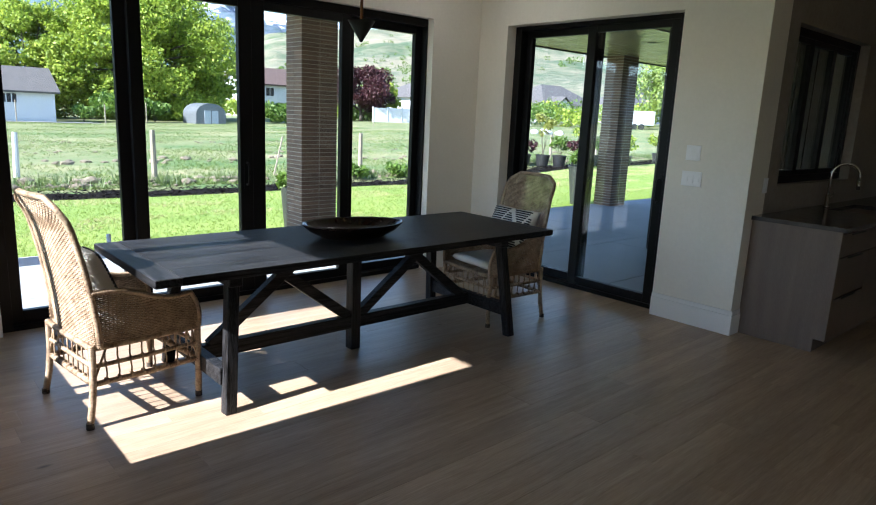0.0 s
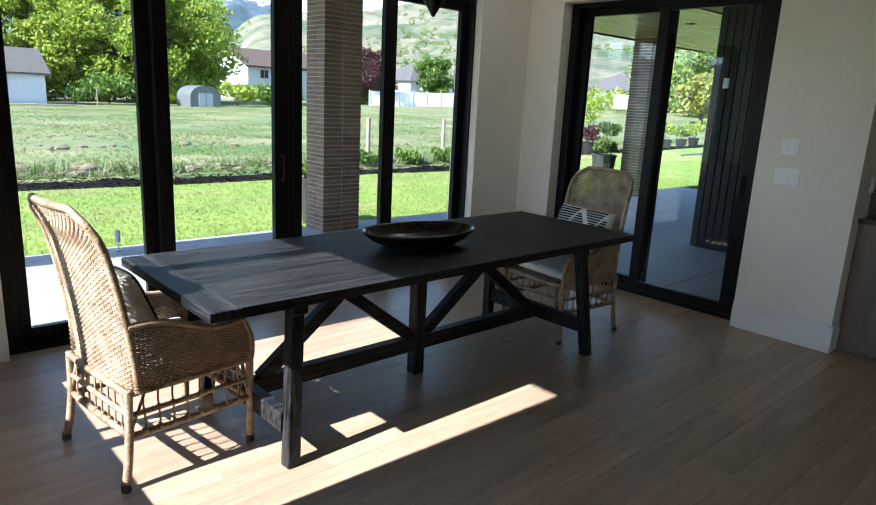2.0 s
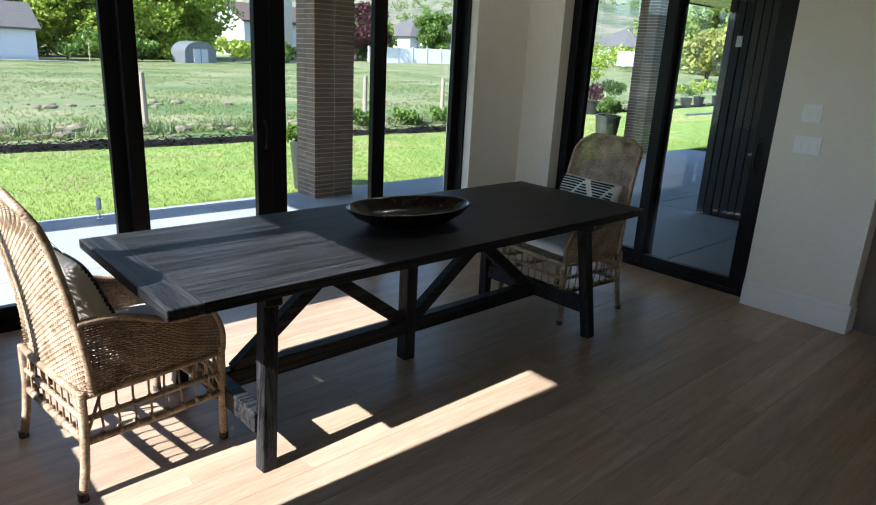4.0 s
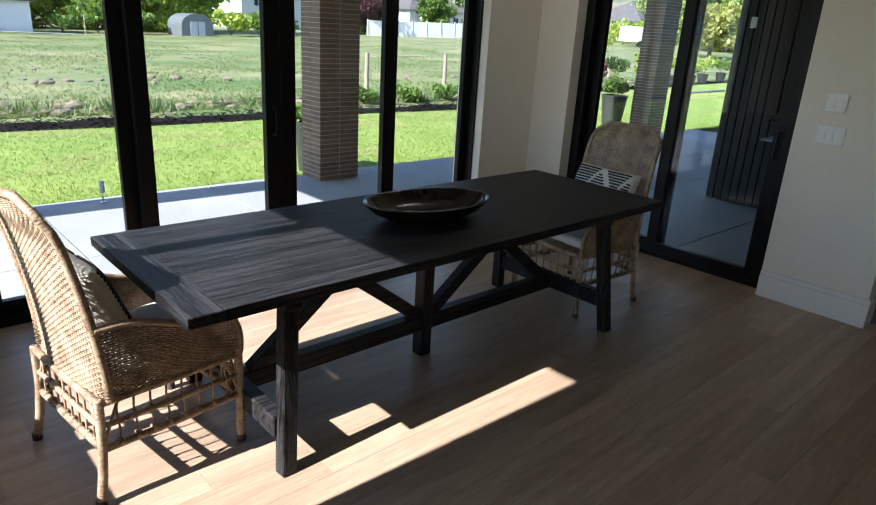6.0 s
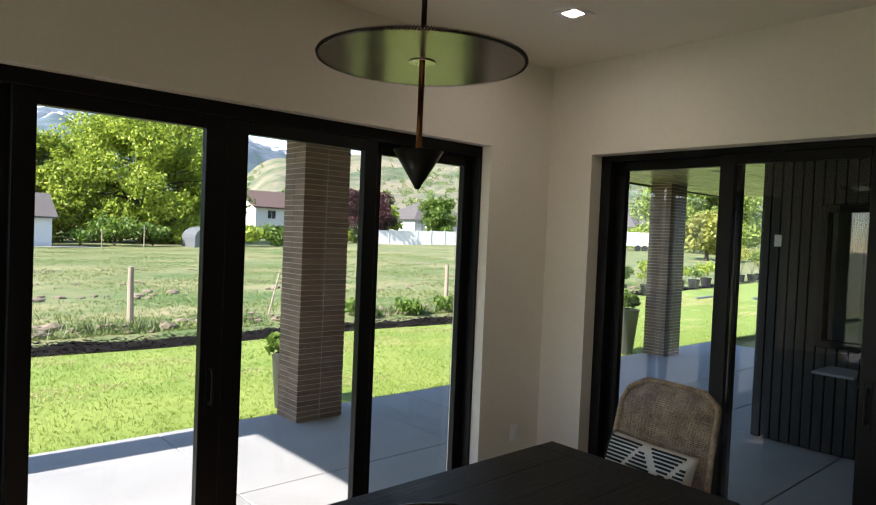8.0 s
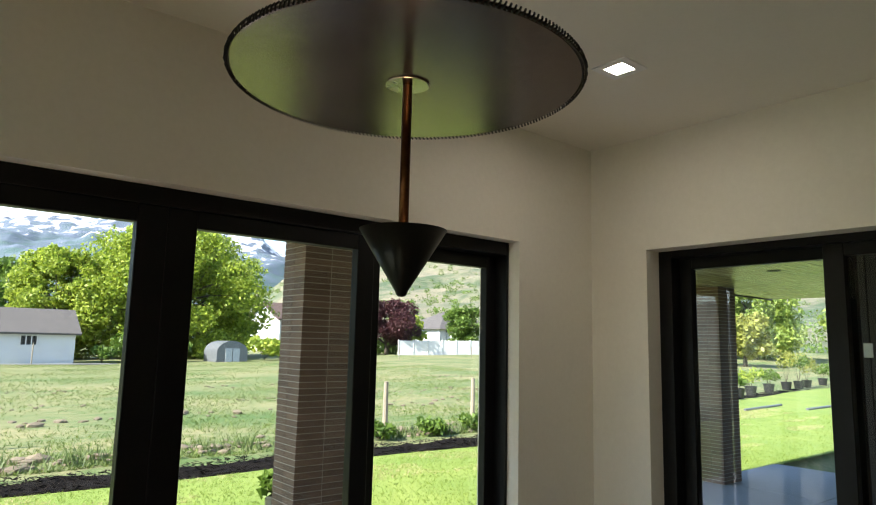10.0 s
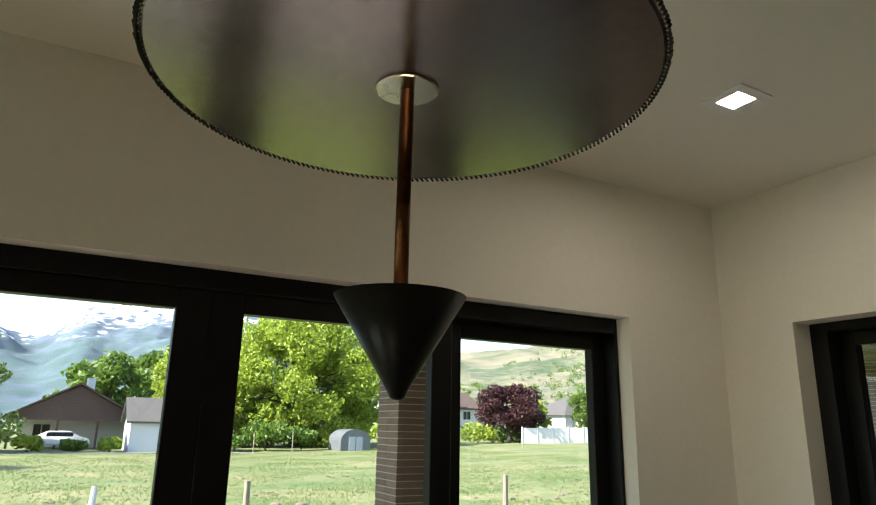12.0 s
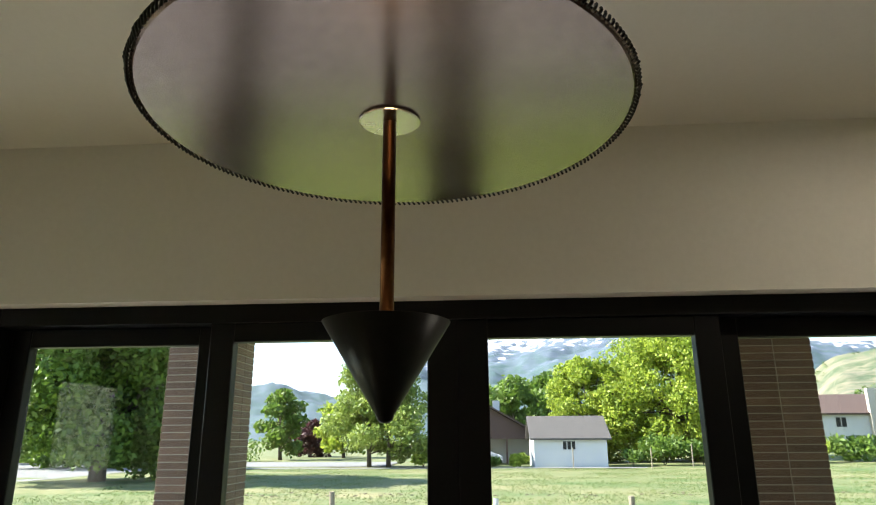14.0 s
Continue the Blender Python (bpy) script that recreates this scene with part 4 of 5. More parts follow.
gx, gy = axis(-2500, 2500, -14, 36, 0.4), axis(-2500, 2600, 8.0, 40, 0.4)
verts = [(x, y, ground_z(x, y) if y > 8 else -0.46) for y in gy for x in gx]
n = len(gx)
faces = [(j * n + i, j * n + i + 1, (j + 1) * n + i + 1, (j + 1) * n + i) for j in range(len(gy) - 1) for i in range(n - 1)]
me = bpy.data.meshes.new("ground")
me.from_pydata(verts, [], faces)
me.materials.append(FIELD)
for p in me.polygons:
    p.use_smooth = True
tagged(new("ground", me), "rough green field of weeds and grass with bare soil", "field", "", "structure")


def strip(name, edge0, edge1, z, mat, label, cat, x0=-14.0, x1=38.0, steps=260, rows=8, lumps=0.0):
    vs, fs = [], []
    for i in range(steps + 1):
        x = x0 + (x1 - x0) * i / steps
        for j in range(rows + 1):
            y = edge0(x) + (edge1(x) - edge0(x)) * j / rows
            edge = 0 if j in (0, rows) else 1
            vs.append((x, y, z + edge * lumps * (0.5 + noise.noise(Vector((x * 2, y * 2, 5)))) - (0.12 if j in (0, rows) and lumps else 0)))
    for i in range(steps):
        for j in range(rows):
            a = i * (rows + 1) + j
            fs.append((a, a + rows + 1, a + rows + 2, a + 1))
    m = bpy.data.meshes.new(name)
    m.from_pydata(vs, [], fs)
    m.materials.append(mat)
    return tagged(new(name, m), label, cat, "", "structure")


strip("lawn", lambda x: 8.27, lawn_edge, -0.155, LAWN, "mown green lawn with paler seams", "lawn", x1=60.0, steps=370)
strip("mulch_bed", lambda x: lawn_edge(x) - 0.03, lambda x: lawn_edge(x) + 1.1 + 0.12 * math.sin(x * 1.7), -0.19, MULCH, "dark bark mulch bed along the lawn", "mulch bed", x1=60.0, steps=370, lumps=0.06)
strip("road", lambda x: 57.5 + 0.02 * x, lambda x: 59.2 + 0.02 * x, -0.31, ROAD, "pale gravel lane beyond the field", "road", -60, 26, 40, 2)
strip("street", lambda x: 62, lambda x: 74, -0.32, ROAD, "grey street between the gardens", "road", -70, -6, 20, 2)
strip("street", lambda x: 34, lambda x: 62, -0.30, ROAD, "grey street between the gardens", "road", -60, -24, 20, 2)


# ---- grass and weeds ----
def blades(name, pts, h, w, mat, label, per=3, seed=3, lean=0.5):
    r = np.random.RandomState(seed)
    pts = np.repeat(np.array(pts), per, axis=0)
    m = len(pts)
    a, b = r.uniform(0, 2 * np.pi, m), r.uniform(0, 2 * np.pi, m)
    hh = h * r.uniform(0.5, 1.3, m)
    side = np.stack([np.cos(a), np.sin(a), np.zeros(m)], 1) * (w * r.uniform(0.6, 1.3, m))[:, None]
    tip = np.stack([np.cos(b) * lean, np.sin(b) * lean, np.ones(m)], 1) * hh[:, None]
    base = pts + np.stack([r.normal(0, h * 0.3, m), r.normal(0, h * 0.3, m), np.zeros(m)], 1)
    v = np.stack([base - side, base + side, base + tip], 1).reshape(-1, 3)
    me = bpy.data.meshes.new(name)
    me.from_pydata(v.tolist(), [], np.arange(3 * m).reshape(-1, 3).tolist())
    me.materials.append(mat)
    return tagged(new(name, me), label, "grass", "", "stuff")


r = np.random.RandomState(1)
pts = []
while len(pts) < 52000:
    x, y = r.uniform(-6, 26), 8.24 + r.uniform(0, 1) ** 1.25 * 7.2
    if y < lawn_edge(x) - 0.02 and (x < 16 or r.uniform() < 0.5):
        pts.append((x, y, -0.157))
blades("lawn_grass", pts, 0.034, 0.0035, GRASS_BLADE, "short bright green lawn grass", 3)
pts = []
while len(pts) < 60000:
    x, y = r.uniform(-16, 34), 14.4 + r.uniform(0, 1) ** 1.8 * 44
    if y > lawn_edge(x) + 1.6 and noise.noise(Vector((x * 0.3, y * 0.3, 9))) + r.uniform(-0.35, 0.35) > -0.08:
        pts.append((x, y, ground_z(x, y) - 0.01))
blades("field_weeds", pts, 0.075, 0.010, WEED_BLADE, "uneven green weeds in the field", 3, 4, 0.8)
pts = []
while len(pts) < 650:
    x = r.uniform(-10, 34)
    y = lawn_edge(x) + 1.75 + abs(r.normal(0, 0.5))
    if noise.noise(Vector((x * 0.55, 0, 7))) > -0.1:
        pts.append((x, y, ground_z(x, y) - 0.01))
blades("bank_weeds", pts, 0.24, 0.012, leaf_mat("tall_weed", (0.05, 0.09, 0.025), (0.15, 0.2, 0.06), 0.3), "tall weeds along the soil bank", 7, 6, 0.45)

pts = []
while len(pts) < 7000:
    x = r.uniform(-7, 30)
    y = lawn_edge(x) + r.uniform(0.0, 1.2)
    pts.append((x, y, -0.16 + r.uniform(-0.03, 0.04)))
blades("bark_chips", pts, 0.035, 0.02, MULCH, "loose dark bark chips in the mulch bed", 2, 8, 2.6)
pts = []
while len(pts) < 11000:
    x, y = r.uniform(-6, 26), r.uniform(8.6, 15)
    if y < lawn_edge(x) - 0.1 and noise.noise(Vector((x * 0.55, y * 1.3, 21))) + 0.10 * (y - 11) > 0.20:
        pts.append((x, y, -0.157))
blades("straw_grass", pts, 0.04, 0.0042, leaf_mat("dry_straw", (0.36, 0.32, 0.13), (0.55, 0.48, 0.26), 0.3), "pale dry grass seams in the lawn", 3, 9, 0.9)

# soil clods on the bank
CLOD = surf("dry_soil", (0.13, 0.10, 0.07), (0.26, 0.21, 0.145), 6, 40, 0.95, 0.8, depth=0.02)
bm = bmesh.new()
for k in range(1500):
    x = r.uniform(-8, 30)
    y = lawn_edge(x) + 1.75 + abs(r.normal(0, 0.55)) if k < 900 else (20.5, 24.5, 31.0)[k % 3] + r.normal(0, 0.5) + 0.05 * x
    if noise.noise(Vector((x * 0.45, y * 0.2, 31))) < -0.12:
        continue
    s = r.uniform(0.02, 0.075) if k % 9 else r.uniform(0.08, 0.14)
    vs = bmesh.ops.create_icosphere(bm, subdivisions=1, radius=s)["verts"]
    for v in vs:
        v.co = Vector((v.co.x * 1.4, v.co.y, v.co.z * 0.7)) * r.uniform(0.75, 1.2) + Vector((x, y, ground_z(x, y) + s * 0.2))
tagged(part("soil_clods", bm, CLOD, None, "dry brown soil clods on the field bank"), "", "soil", "", "stuff")


# ---- trees ----
def leaf_cloud(name, centres, radii, count, size, mat, seed, parent=None, label="", up=0.0):
    r = np.random.RandomState(seed)
    c, rad = np.array(centres, float), np.array(radii, float)
    pick = r.choice(len(c), count, p=rad ** 2 / (rad ** 2).sum())
    d = r.normal(0, 1, (count, 3))
    d /= np.linalg.norm(d, axis=1)[:, None]
    rr = rad[pick] * r.uniform(0.25, 1, count) ** 0.45 * (1 + 0.25 * np.sin(d[:, 0] * 7 + pick) * np.cos(d[:, 2] * 6))
    p = c[pick] + d * rr[:, None] * np.array([1, 1, 0.8])
    a = r.normal(0, 1, (count, 3)) + d * 0.6
    a /= np.linalg.norm(a, axis=1)[:, None]
    t = np.cross(a, r.normal(0, 1, (count, 3)))
    t /= np.linalg.norm(t, axis=1)[:, None]
    b = np.cross(a, t)
    s = (size * r.uniform(0.6, 1.4, count))[:, None]
    v = np.stack([p - t * s, p - b * s * 0.55, p + t * s, p + b * s * 0.55], 1).reshape(-1, 3)
    me = bpy.data.meshes.new(name)
    me.from_pydata(v.tolist(), [], np.arange(4 * count).reshape(-1, 4).tolist())
    me.materials.append(mat)
    ob = new(name, me)
    ob.parent = parent
    return tagged(ob, label)


def tree(x, y, height, width, mat, label, seed, leaves=5000, size=0.3, trunk=0.3, low=0.18, shape="round", trunks=1, cat="tree", limbs=11, clump=1.0):
    """A tapered trunk with limbs and a crown of leaf clumps round the limb ends."""
    rg = random.Random(seed)
    z0 = ground_z(x, y)
    ob = thing("tree", label, cat, pose(x, y, z0 - 0.05))
    bm = bmesh.new()
    centres, radii = [], []
    for q in range(trunks):
        ox = (q - (trunks - 1) / 2) * width * 0.16
        top = Vector((ox * 1.3 + rg.uniform(-0.2, 0.2), rg.uniform(-0.2, 0.2), height * 0.62))
        path = [Vector((ox, 0, 0)).lerp(top, k / 6) + Vector((rg.uniform(-1, 1), rg.uniform(-1, 1), 0)) * trunk * 0.3 for k in range(7)]
        tube(bm, path, trunk, trunk * 0.25, segs=9)
        for k in range(limbs):
            s = path[1 + k % 5]
            ang = 2.4 * k + rg.uniform(-0.4, 0.4)
            tz = height * (low + (0.92 - low) * (k + 0.5) / limbs)
            f = (tz / height - low) / (1 - low)
            prof = (1.05 - 0.85 * f) if shape == "cone" else math.sin(math.pi * min(1, 0.16 + 0.76 * f)) ** 0.7
            reach = width * 0.5 * prof * rg.uniform(0.62, 0.8)
            e = Vector((ox + math.cos(ang) * reach, math.sin(ang) * reach, tz))
            tube(bm, [s, s.lerp(e, 0.5) + Vector((0, 0, height * 0.03)), e], trunk * 0.32, trunk * 0.06, segs=5)
            centres.append(e)
            radii.append(width * clump * rg.uniform(0.13, 0.2))
            for w in range(2):
                centres.append(e.lerp(Vector((ox, 0, tz)), rg.uniform(0.2, 0.7)) + Vector((rg.uniform(-1, 1), rg.uniform(-1, 1), rg.uniform(-0.5, 0.8))) * width * 0.1)
                radii.append(width * clump * rg.uniform(0.10, 0.16))
    for k in range(3):
        centres.append(Vector((rg.uniform(-0.1, 0.1) * width, rg.uniform(-0.1, 0.1) * width, height * rg.uniform(0.84, 0.92))))
        radii.append(width * (0.09 if shape == "cone" else 0.14))
    part("trunk", bm, BARK, ob, smooth=True)
    leaf_cloud("crown", centres, radii, leaves, size, mat, seed, ob)
    return ob


tree(23.0, 70, 12.9, 21.0, LEAF, "large bright green broadleaf tree behind the field", 21, 85000, 0.165, 0.45, 0.03, limbs=36, clump=0.60)
tree(13.5, 72, 10.5, 11, LEAF, "bright green broadleaf tree behind the garage", 22, 32000, 0.165, 0.3, 0.08, limbs=24, clump=0.65)
tree(6.0, 84, 9.0, 11, LEAF_DARK, "deep green broadleaf tree behind the house", 23, 5000, 0.34, 0.3, 0.12)
tree(11.5, 95, 11.0, 10, LEAF_DARK, "deep green broadleaf tree far behind the garage", 24, 4000, 0.36, 0.3, 0.12)
tree(-6.5, 62, 11.0, 11.0, LEAF_PALE, "tall pale green tree with two trunks", 25, 34000, 0.16, 0.22, 0.14, "cone", 2, limbs=18, clump=0.7)
tree(-19.4, 41, 13.0, 15.5, LEAF_DARK, "shady dark green tree beside the street", 26, 70000, 0.18, 0.5, 0.12, limbs=30, clump=0.8)
tree(-33, 60, 10.5, 14.0, LEAF_DARK, "deep green tree across the side street", 40, 16000, 0.26, 0.3, 0.05)
tree(-45, 74, 11.5, 15.0, LEAF_DARK, "deep green tree far along the side street", 41, 12000, 0.32, 0.3, 0.05)
tree(-18, 46, 5.2, 5.5, LEAF, "sunlit green tree beside the street", 27, 4000, 0.22, 0.2, 0.2)
tree(-22, 84, 8.5, 7, LEAF_DARK, "slender green tree across the street", 28, 3500, 0.3, 0.25, 0.15)
tree(-16, 92, 7.5, 8, LEAF, "green garden tree across the street", 29, 3500, 0.3, 0.25, 0.15)
tree(-22, 98, 4.8, 7, LEAF_PLUM, "low purple-leaved tree across the street", 30, 2500, 0.3, 0.25, 0.1)
tree(47.8, 68, 6.3, 9.5, LEAF_PLUM, "purple-leaved plum tree by the white fence", 31, 20000, 0.14, 0.3, 0.30, limbs=20, clump=0.65)
tree(62, 70, 6.2, 6, LEAF_DARK, "round green tree behind the white fence", 32, 9000, 0.18, 0.25, 0.1)
tree(52, 70, 4.8, 5.5, LEAF, "green garden tree behind the white fence", 33, 3500, 0.26, 0.2, 0.1)
tree(67, 66, 7.4, 7, LEAF_DARK, "round green tree behind the white fence", 34, 4500, 0.26, 0.25, 0.1)
tree(31, 74, 6.0, 6, LEAF, "green garden tree beside the far house", 35, 3000, 0.28, 0.2, 0.1)
tree(76, 37, 9.5, 12, LEAF_PALE, "large pale green tree beyond the garden plot", 36, 15000, 0.22, 0.4, 0.1)
tree(86, 48, 9.0, 13, LEAF_PALE, "large grey-green tree beyond the garden plot", 37, 10000, 0.24, 0.4, 0.1)
tree(62, 31.5, 4.6, 5.4, LEAF_GOLD, "golden green bushy tree beyond the garden plot", 38, 4500, 0.24, 0.22, 0.25)
tree(94, 30, 9.0, 13, LEAF_PALE, "large grey-green tree beyond the garden plot", 39, 5000, 0.34, 0.4, 0.1)


def bush(x, y, w, h, mat, label, seed, leaves=700, size=0.09, z=None):
    rg = random.Random(seed)
    ob = thing("bush", label, "bush", pose(x, y, ground_z(x, y) if z is None else z))
    bm = bmesh.new()
    cs = []
    for k in range(6):
        a = k * 1.05 + rg.uniform(0, 0.5)
        e = (math.cos(a) * w * 0.28, math.sin(a) * w * 0.28, h * rg.uniform(0.45, 0.8))
        tube(bm, [(0, 0, 0), (e[0] * 0.4, e[1] * 0.4, e[2] * 0.55), e], 0.02, 0.006, segs=5)
        cs.append(e)
    part("stems", bm, BARK, ob)
    leaf_cloud("foliage", cs, [w * rg.uniform(0.2, 0.3) for _ in cs], leaves, size, mat, seed, ob)
    return ob


for k, (x, y, w, h, m) in enumerate(((44, 69, 5, 1.7, LEAF), (49, 69.5, 5, 1.5, LEAF_DARK), (39, 70, 4, 1.6, LEAF_DARK), (17.5, 60.5, 4, 2.4, LEAF_DARK), (20.6, 60.6, 2.4, 1.8, LEAF_DARK), (14.8, 60, 1.6, 1.6, LEAF_DARK), (28, 59, 3.5, 2, LEAF), (32, 60, 4, 1.8, LEAF_DARK), (-2.5, 60.6, 2, 1.2, LEAF), (0.2, 60.4, 2, 1.0, LEAF), (3.2, 60.4, 1.8, 0.9, LEAF_DARK), (5.6, 60.2, 1.6, 0.9, LEAF), (73, 46, 6, 2.2, LEAF), (80, 52, 7, 2.2, LEAF), (66, 50, 6, 2.0, LEAF), (62, 53, 6, 2.2, LEAF_DARK), (70, 58, 6, 2.6, LEAF), (76, 60, 7, 2.8, LEAF_DARK), (82, 56, 7, 2.6, LEAF), (88, 55, 7, 2.6, LEAF_DARK), (-26, 78, 8, 1.8, LEAF_DARK))):
    bush(x, y, w, h, m, "leafy green bush at the field's far edge", 60 + k, 900, 0.2)
for k, x in enumerate((10.2, 11.6, 12.9, 15.6, 17.2)):
    bush(x, lawn_edge(x) + 1.9, 0.75, 0.34, LEAF_DARK, "low leafy weed clump on the soil bank", 90 + k, 420, 0.06)


# ---- plants in pots ----
def pot(name, label, at, r0, r1, h, mat, plant_mat, pw, ph, seed, leaves=420, size=0.05):
    ob = thing(name, label, "potted plant", at)
    bm = bmesh.new()
    lathe(bm, [(0, 0), (r0, 0), (r1, h), (r1 + 0.012, h), (r1 + 0.012, h + 0.02), (r1 - 0.015, h + 0.02), (r1 - 0.02, h - 0.05), (0, h - 0.05)], 24)
    part("pot", bm, mat, ob)
    rg = random.Random(seed)
    bm = bmesh.new()
    cs = []
    for k in range(6):
        a = k * 1.05
        e = (math.cos(a) * pw * 0.3, math.sin(a) * pw * 0.3, h + ph * rg.uniform(0.4, 0.85))
        tube(bm, [(0, 0, h - 0.05), e], 0.008, 0.004, segs=5)
        cs.append(e)
    part("stems", bm, BARK, ob)
    leaf_cloud("foliage", cs, [pw * rg.uniform(0.22, 0.34) for _ in cs], leaves, size, plant_mat, seed, ob)
    return ob


POT_BLACK = surf("black_plastic_pot", (0.012, 0.012, 0.012), (0.022, 0.022, 0.022), 6, 60, 0.5, 0.05)
POT_GREEN = surf("dark_glazed_planter", (0.022, 0.024, 0.02), (0.045, 0.047, 0.04), 4, 50, 0.4, 0.1)
pot("planter", "tall dark tapered planter with a leafy plant by the column", pose(4.92, 8.56, -0.157), 0.09, 0.14, 0.60, POT_GREEN, LEAF_DARK, 0.34, 0.22, 7)
pot("planter", "tall dark tapered planter with a leafy plant by the column", pose(11.62, 8.50, -0.157), 0.15, 0.24, 0.78, POT_GREEN, LEAF_DARK, 0.42, 0.34, 8)
for k, (x, y, w, h, m) in enumerate(((19.3, 16.7, 0.8, 0.6, LEAF_PLUM), (19.8, 16.2, 0.7, 1.7, LEAF_GOLD), (20.3, 15.8, 0.8, 0.8, LEAF_DARK), (20.5, 15.1, 0.8, 0.6, LEAF_PLUM), (21.3, 15.6, 0.7, 1.8, LEAF), (22.7, 15.7, 0.9, 0.7, LEAF_DARK), (23.8, 15.2, 0.8, 0.9, LEAF), (28.4, 16.4, 0.9, 0.8, LEAF), (30.2, 16.6, 0.8, 0.6, LEAF_DARK), (32.6, 17.2, 1.0, 0.8, LEAF), (35.8, 17.8, 0.9, 0.7, LEAF_DARK), (39.0, 18.3, 1.2, 1.9, LEAF_GOLD), (40.8, 18.4, 1.1, 1.5, LEAF_DARK), (42.4, 18.6, 1.2, 1.7, LEAF_GOLD), (46.0, 19.1, 1.2, 1.0, LEAF_DARK))):
    pot("potted_shrub", "shrub in a black nursery pot at the lawn's edge", pose(x, y, max(-0.16, ground_z(x, y)) - 0.02), 0.2, 0.27, 0.42, POT_BLACK, m, w, h, 100 + k, 500, 0.06)

# ---- fence posts, stakes and a spike lamp ----
for k, (x, y, h) in enumerate(((-3.8, 18.0, 1.1), (-0.4, 17.4, 1.1), (2.98, 17.2, 0.98), (5.5, 15.9, 1.12), (11.15, 15.75, 1.15), (14.95, 16.85, 1.1), (18.8, 17.6, 1.1), (23.0, 18.4, 1.1), (27.5, 19.2, 1.1))):
    rg = random.Random(k)
    z = ground_z(x, y)
    bm = bmesh.new()
    lean = rg.uniform(-0.04, 0.04)
    tube(bm, [(x, y, z - 0.1), (x + lean * 0.5, y, z + h * 0.5), (x + lean, y + lean, z + h)], 0.068, 0.055, segs=9)
    tagged(part("fence_post", bm, POST_WOOD if k != 2 else STUCCO, None, "weathered round wooden fence post in the field"), "", "fence post", "fence posts along the field")
bm = bmesh.new()
tube(bm, [(8.1, 15.2, -0.3), (8.45, 15.3, 0.85)], 0.02, segs=6)
tagged(part("stake", bm, POST_WOOD, None, "thin leaning wooden stake by the bank"), "", "stake")
for k, (x, y, h) in enumerate(((9.6, 57.0, 1.6), (15.6, 57.0, 1.5), (18.6, 56.6, 1.7), (38, 52, 1.2), (47, 52, 1.2), (53, 52, 1.2))):
    bm = bmesh.new()
    tube(bm, [(x, y, ground_z(x, y) - 0.1), (x, y, ground_z(x, y) + h)], 0.04, segs=6)
    tagged(part("fence_stake", bm, POST_WOOD, None, "thin metal fence stake across the field"), "", "fence stake", "far fence stakes")
SP = thing("spike_lamp", "small clear garden light on a metal spike", "garden light", pose(2.36, 8.06, PATIO))
bm = bmesh.new()
lathe(bm, [(0, 0), (0.03, 0), (0.03, 0.012), (0.008, 0.014), (0.008, 0.12), (0, 0.12)], 16)
part("spike", bm, STEEL, SP)
bm = bmesh.new()
lathe(bm, [(0.02, 0.10), (0.024, 0.12), (0.024, 0.215), (0, 0.22)], 16)
part("lens", bm, SHED_DOOR, SP, "pale clear lens", smooth=True)
for x0, y0, x1, y1 in ((24.5, 13.6, 28.0, 13.9), (27.0, 12.6, 30.0, 12.7)):
    bm = bmesh.new()
    tube(bm, [(x0, y0, -0.12), (x1, y1, -0.12)], 0.045, segs=8)
    tagged(part("pipe", bm, SHED_STEEL, None, "grey pipe lying on the lawn"), "", "pipe")


# ---- buildings across the field ----
def gable(bm, x0, x1, y0, y1, z, rise, over=0.35, thick=0.14, along="x"):
    """A pitched roof slab pair with overhang."""
    if along == "x":
        m = (y0 + y1) / 2
        for a, s in ((y0, 1), (y1, -1)):
            e, slope = a - s * over, rise / abs(m - a)
            ze = z - over * slope
            v = [(x0 - over, e, ze), (x1 + over, e, ze), (x1 + over, m, z + rise), (x0 - over, m, z + rise)]
            w = [bm.verts.new(p) for p in v] + [bm.verts.new((p[0], p[1], p[2] + thick)) for p in v]
            for q in ((0, 3, 2, 1), (4, 5, 6, 7), (0, 1, 5, 4), (1, 2, 6, 5), (2, 3, 7, 6), (3, 0, 4, 7)):
                bm.faces.new([w[i] for i in q])
    else:
        m = (x0 + x1) / 2
        for a, s in ((x0, 1), (x1, -1)):
            e, slope = a - s * over, rise / abs(m - a)
            ze = z - over * slope
            v = [(e, y0 - over, ze), (e, y1 + over, ze), (m, y1 + over, z + rise), (m, y0 - over, z + rise)]
            w = [bm.verts.new(p) for p in v] + [bm.verts.new((p[0], p[1], p[2] + thick)) for p in v]
            for q in ((0, 3, 2, 1), (4, 5, 6, 7), (0, 1, 5, 4), (1, 2, 6, 5), (2, 3, 7, 6), (3, 0, 4, 7)):
                bm.faces.new([w[i] for i in q])


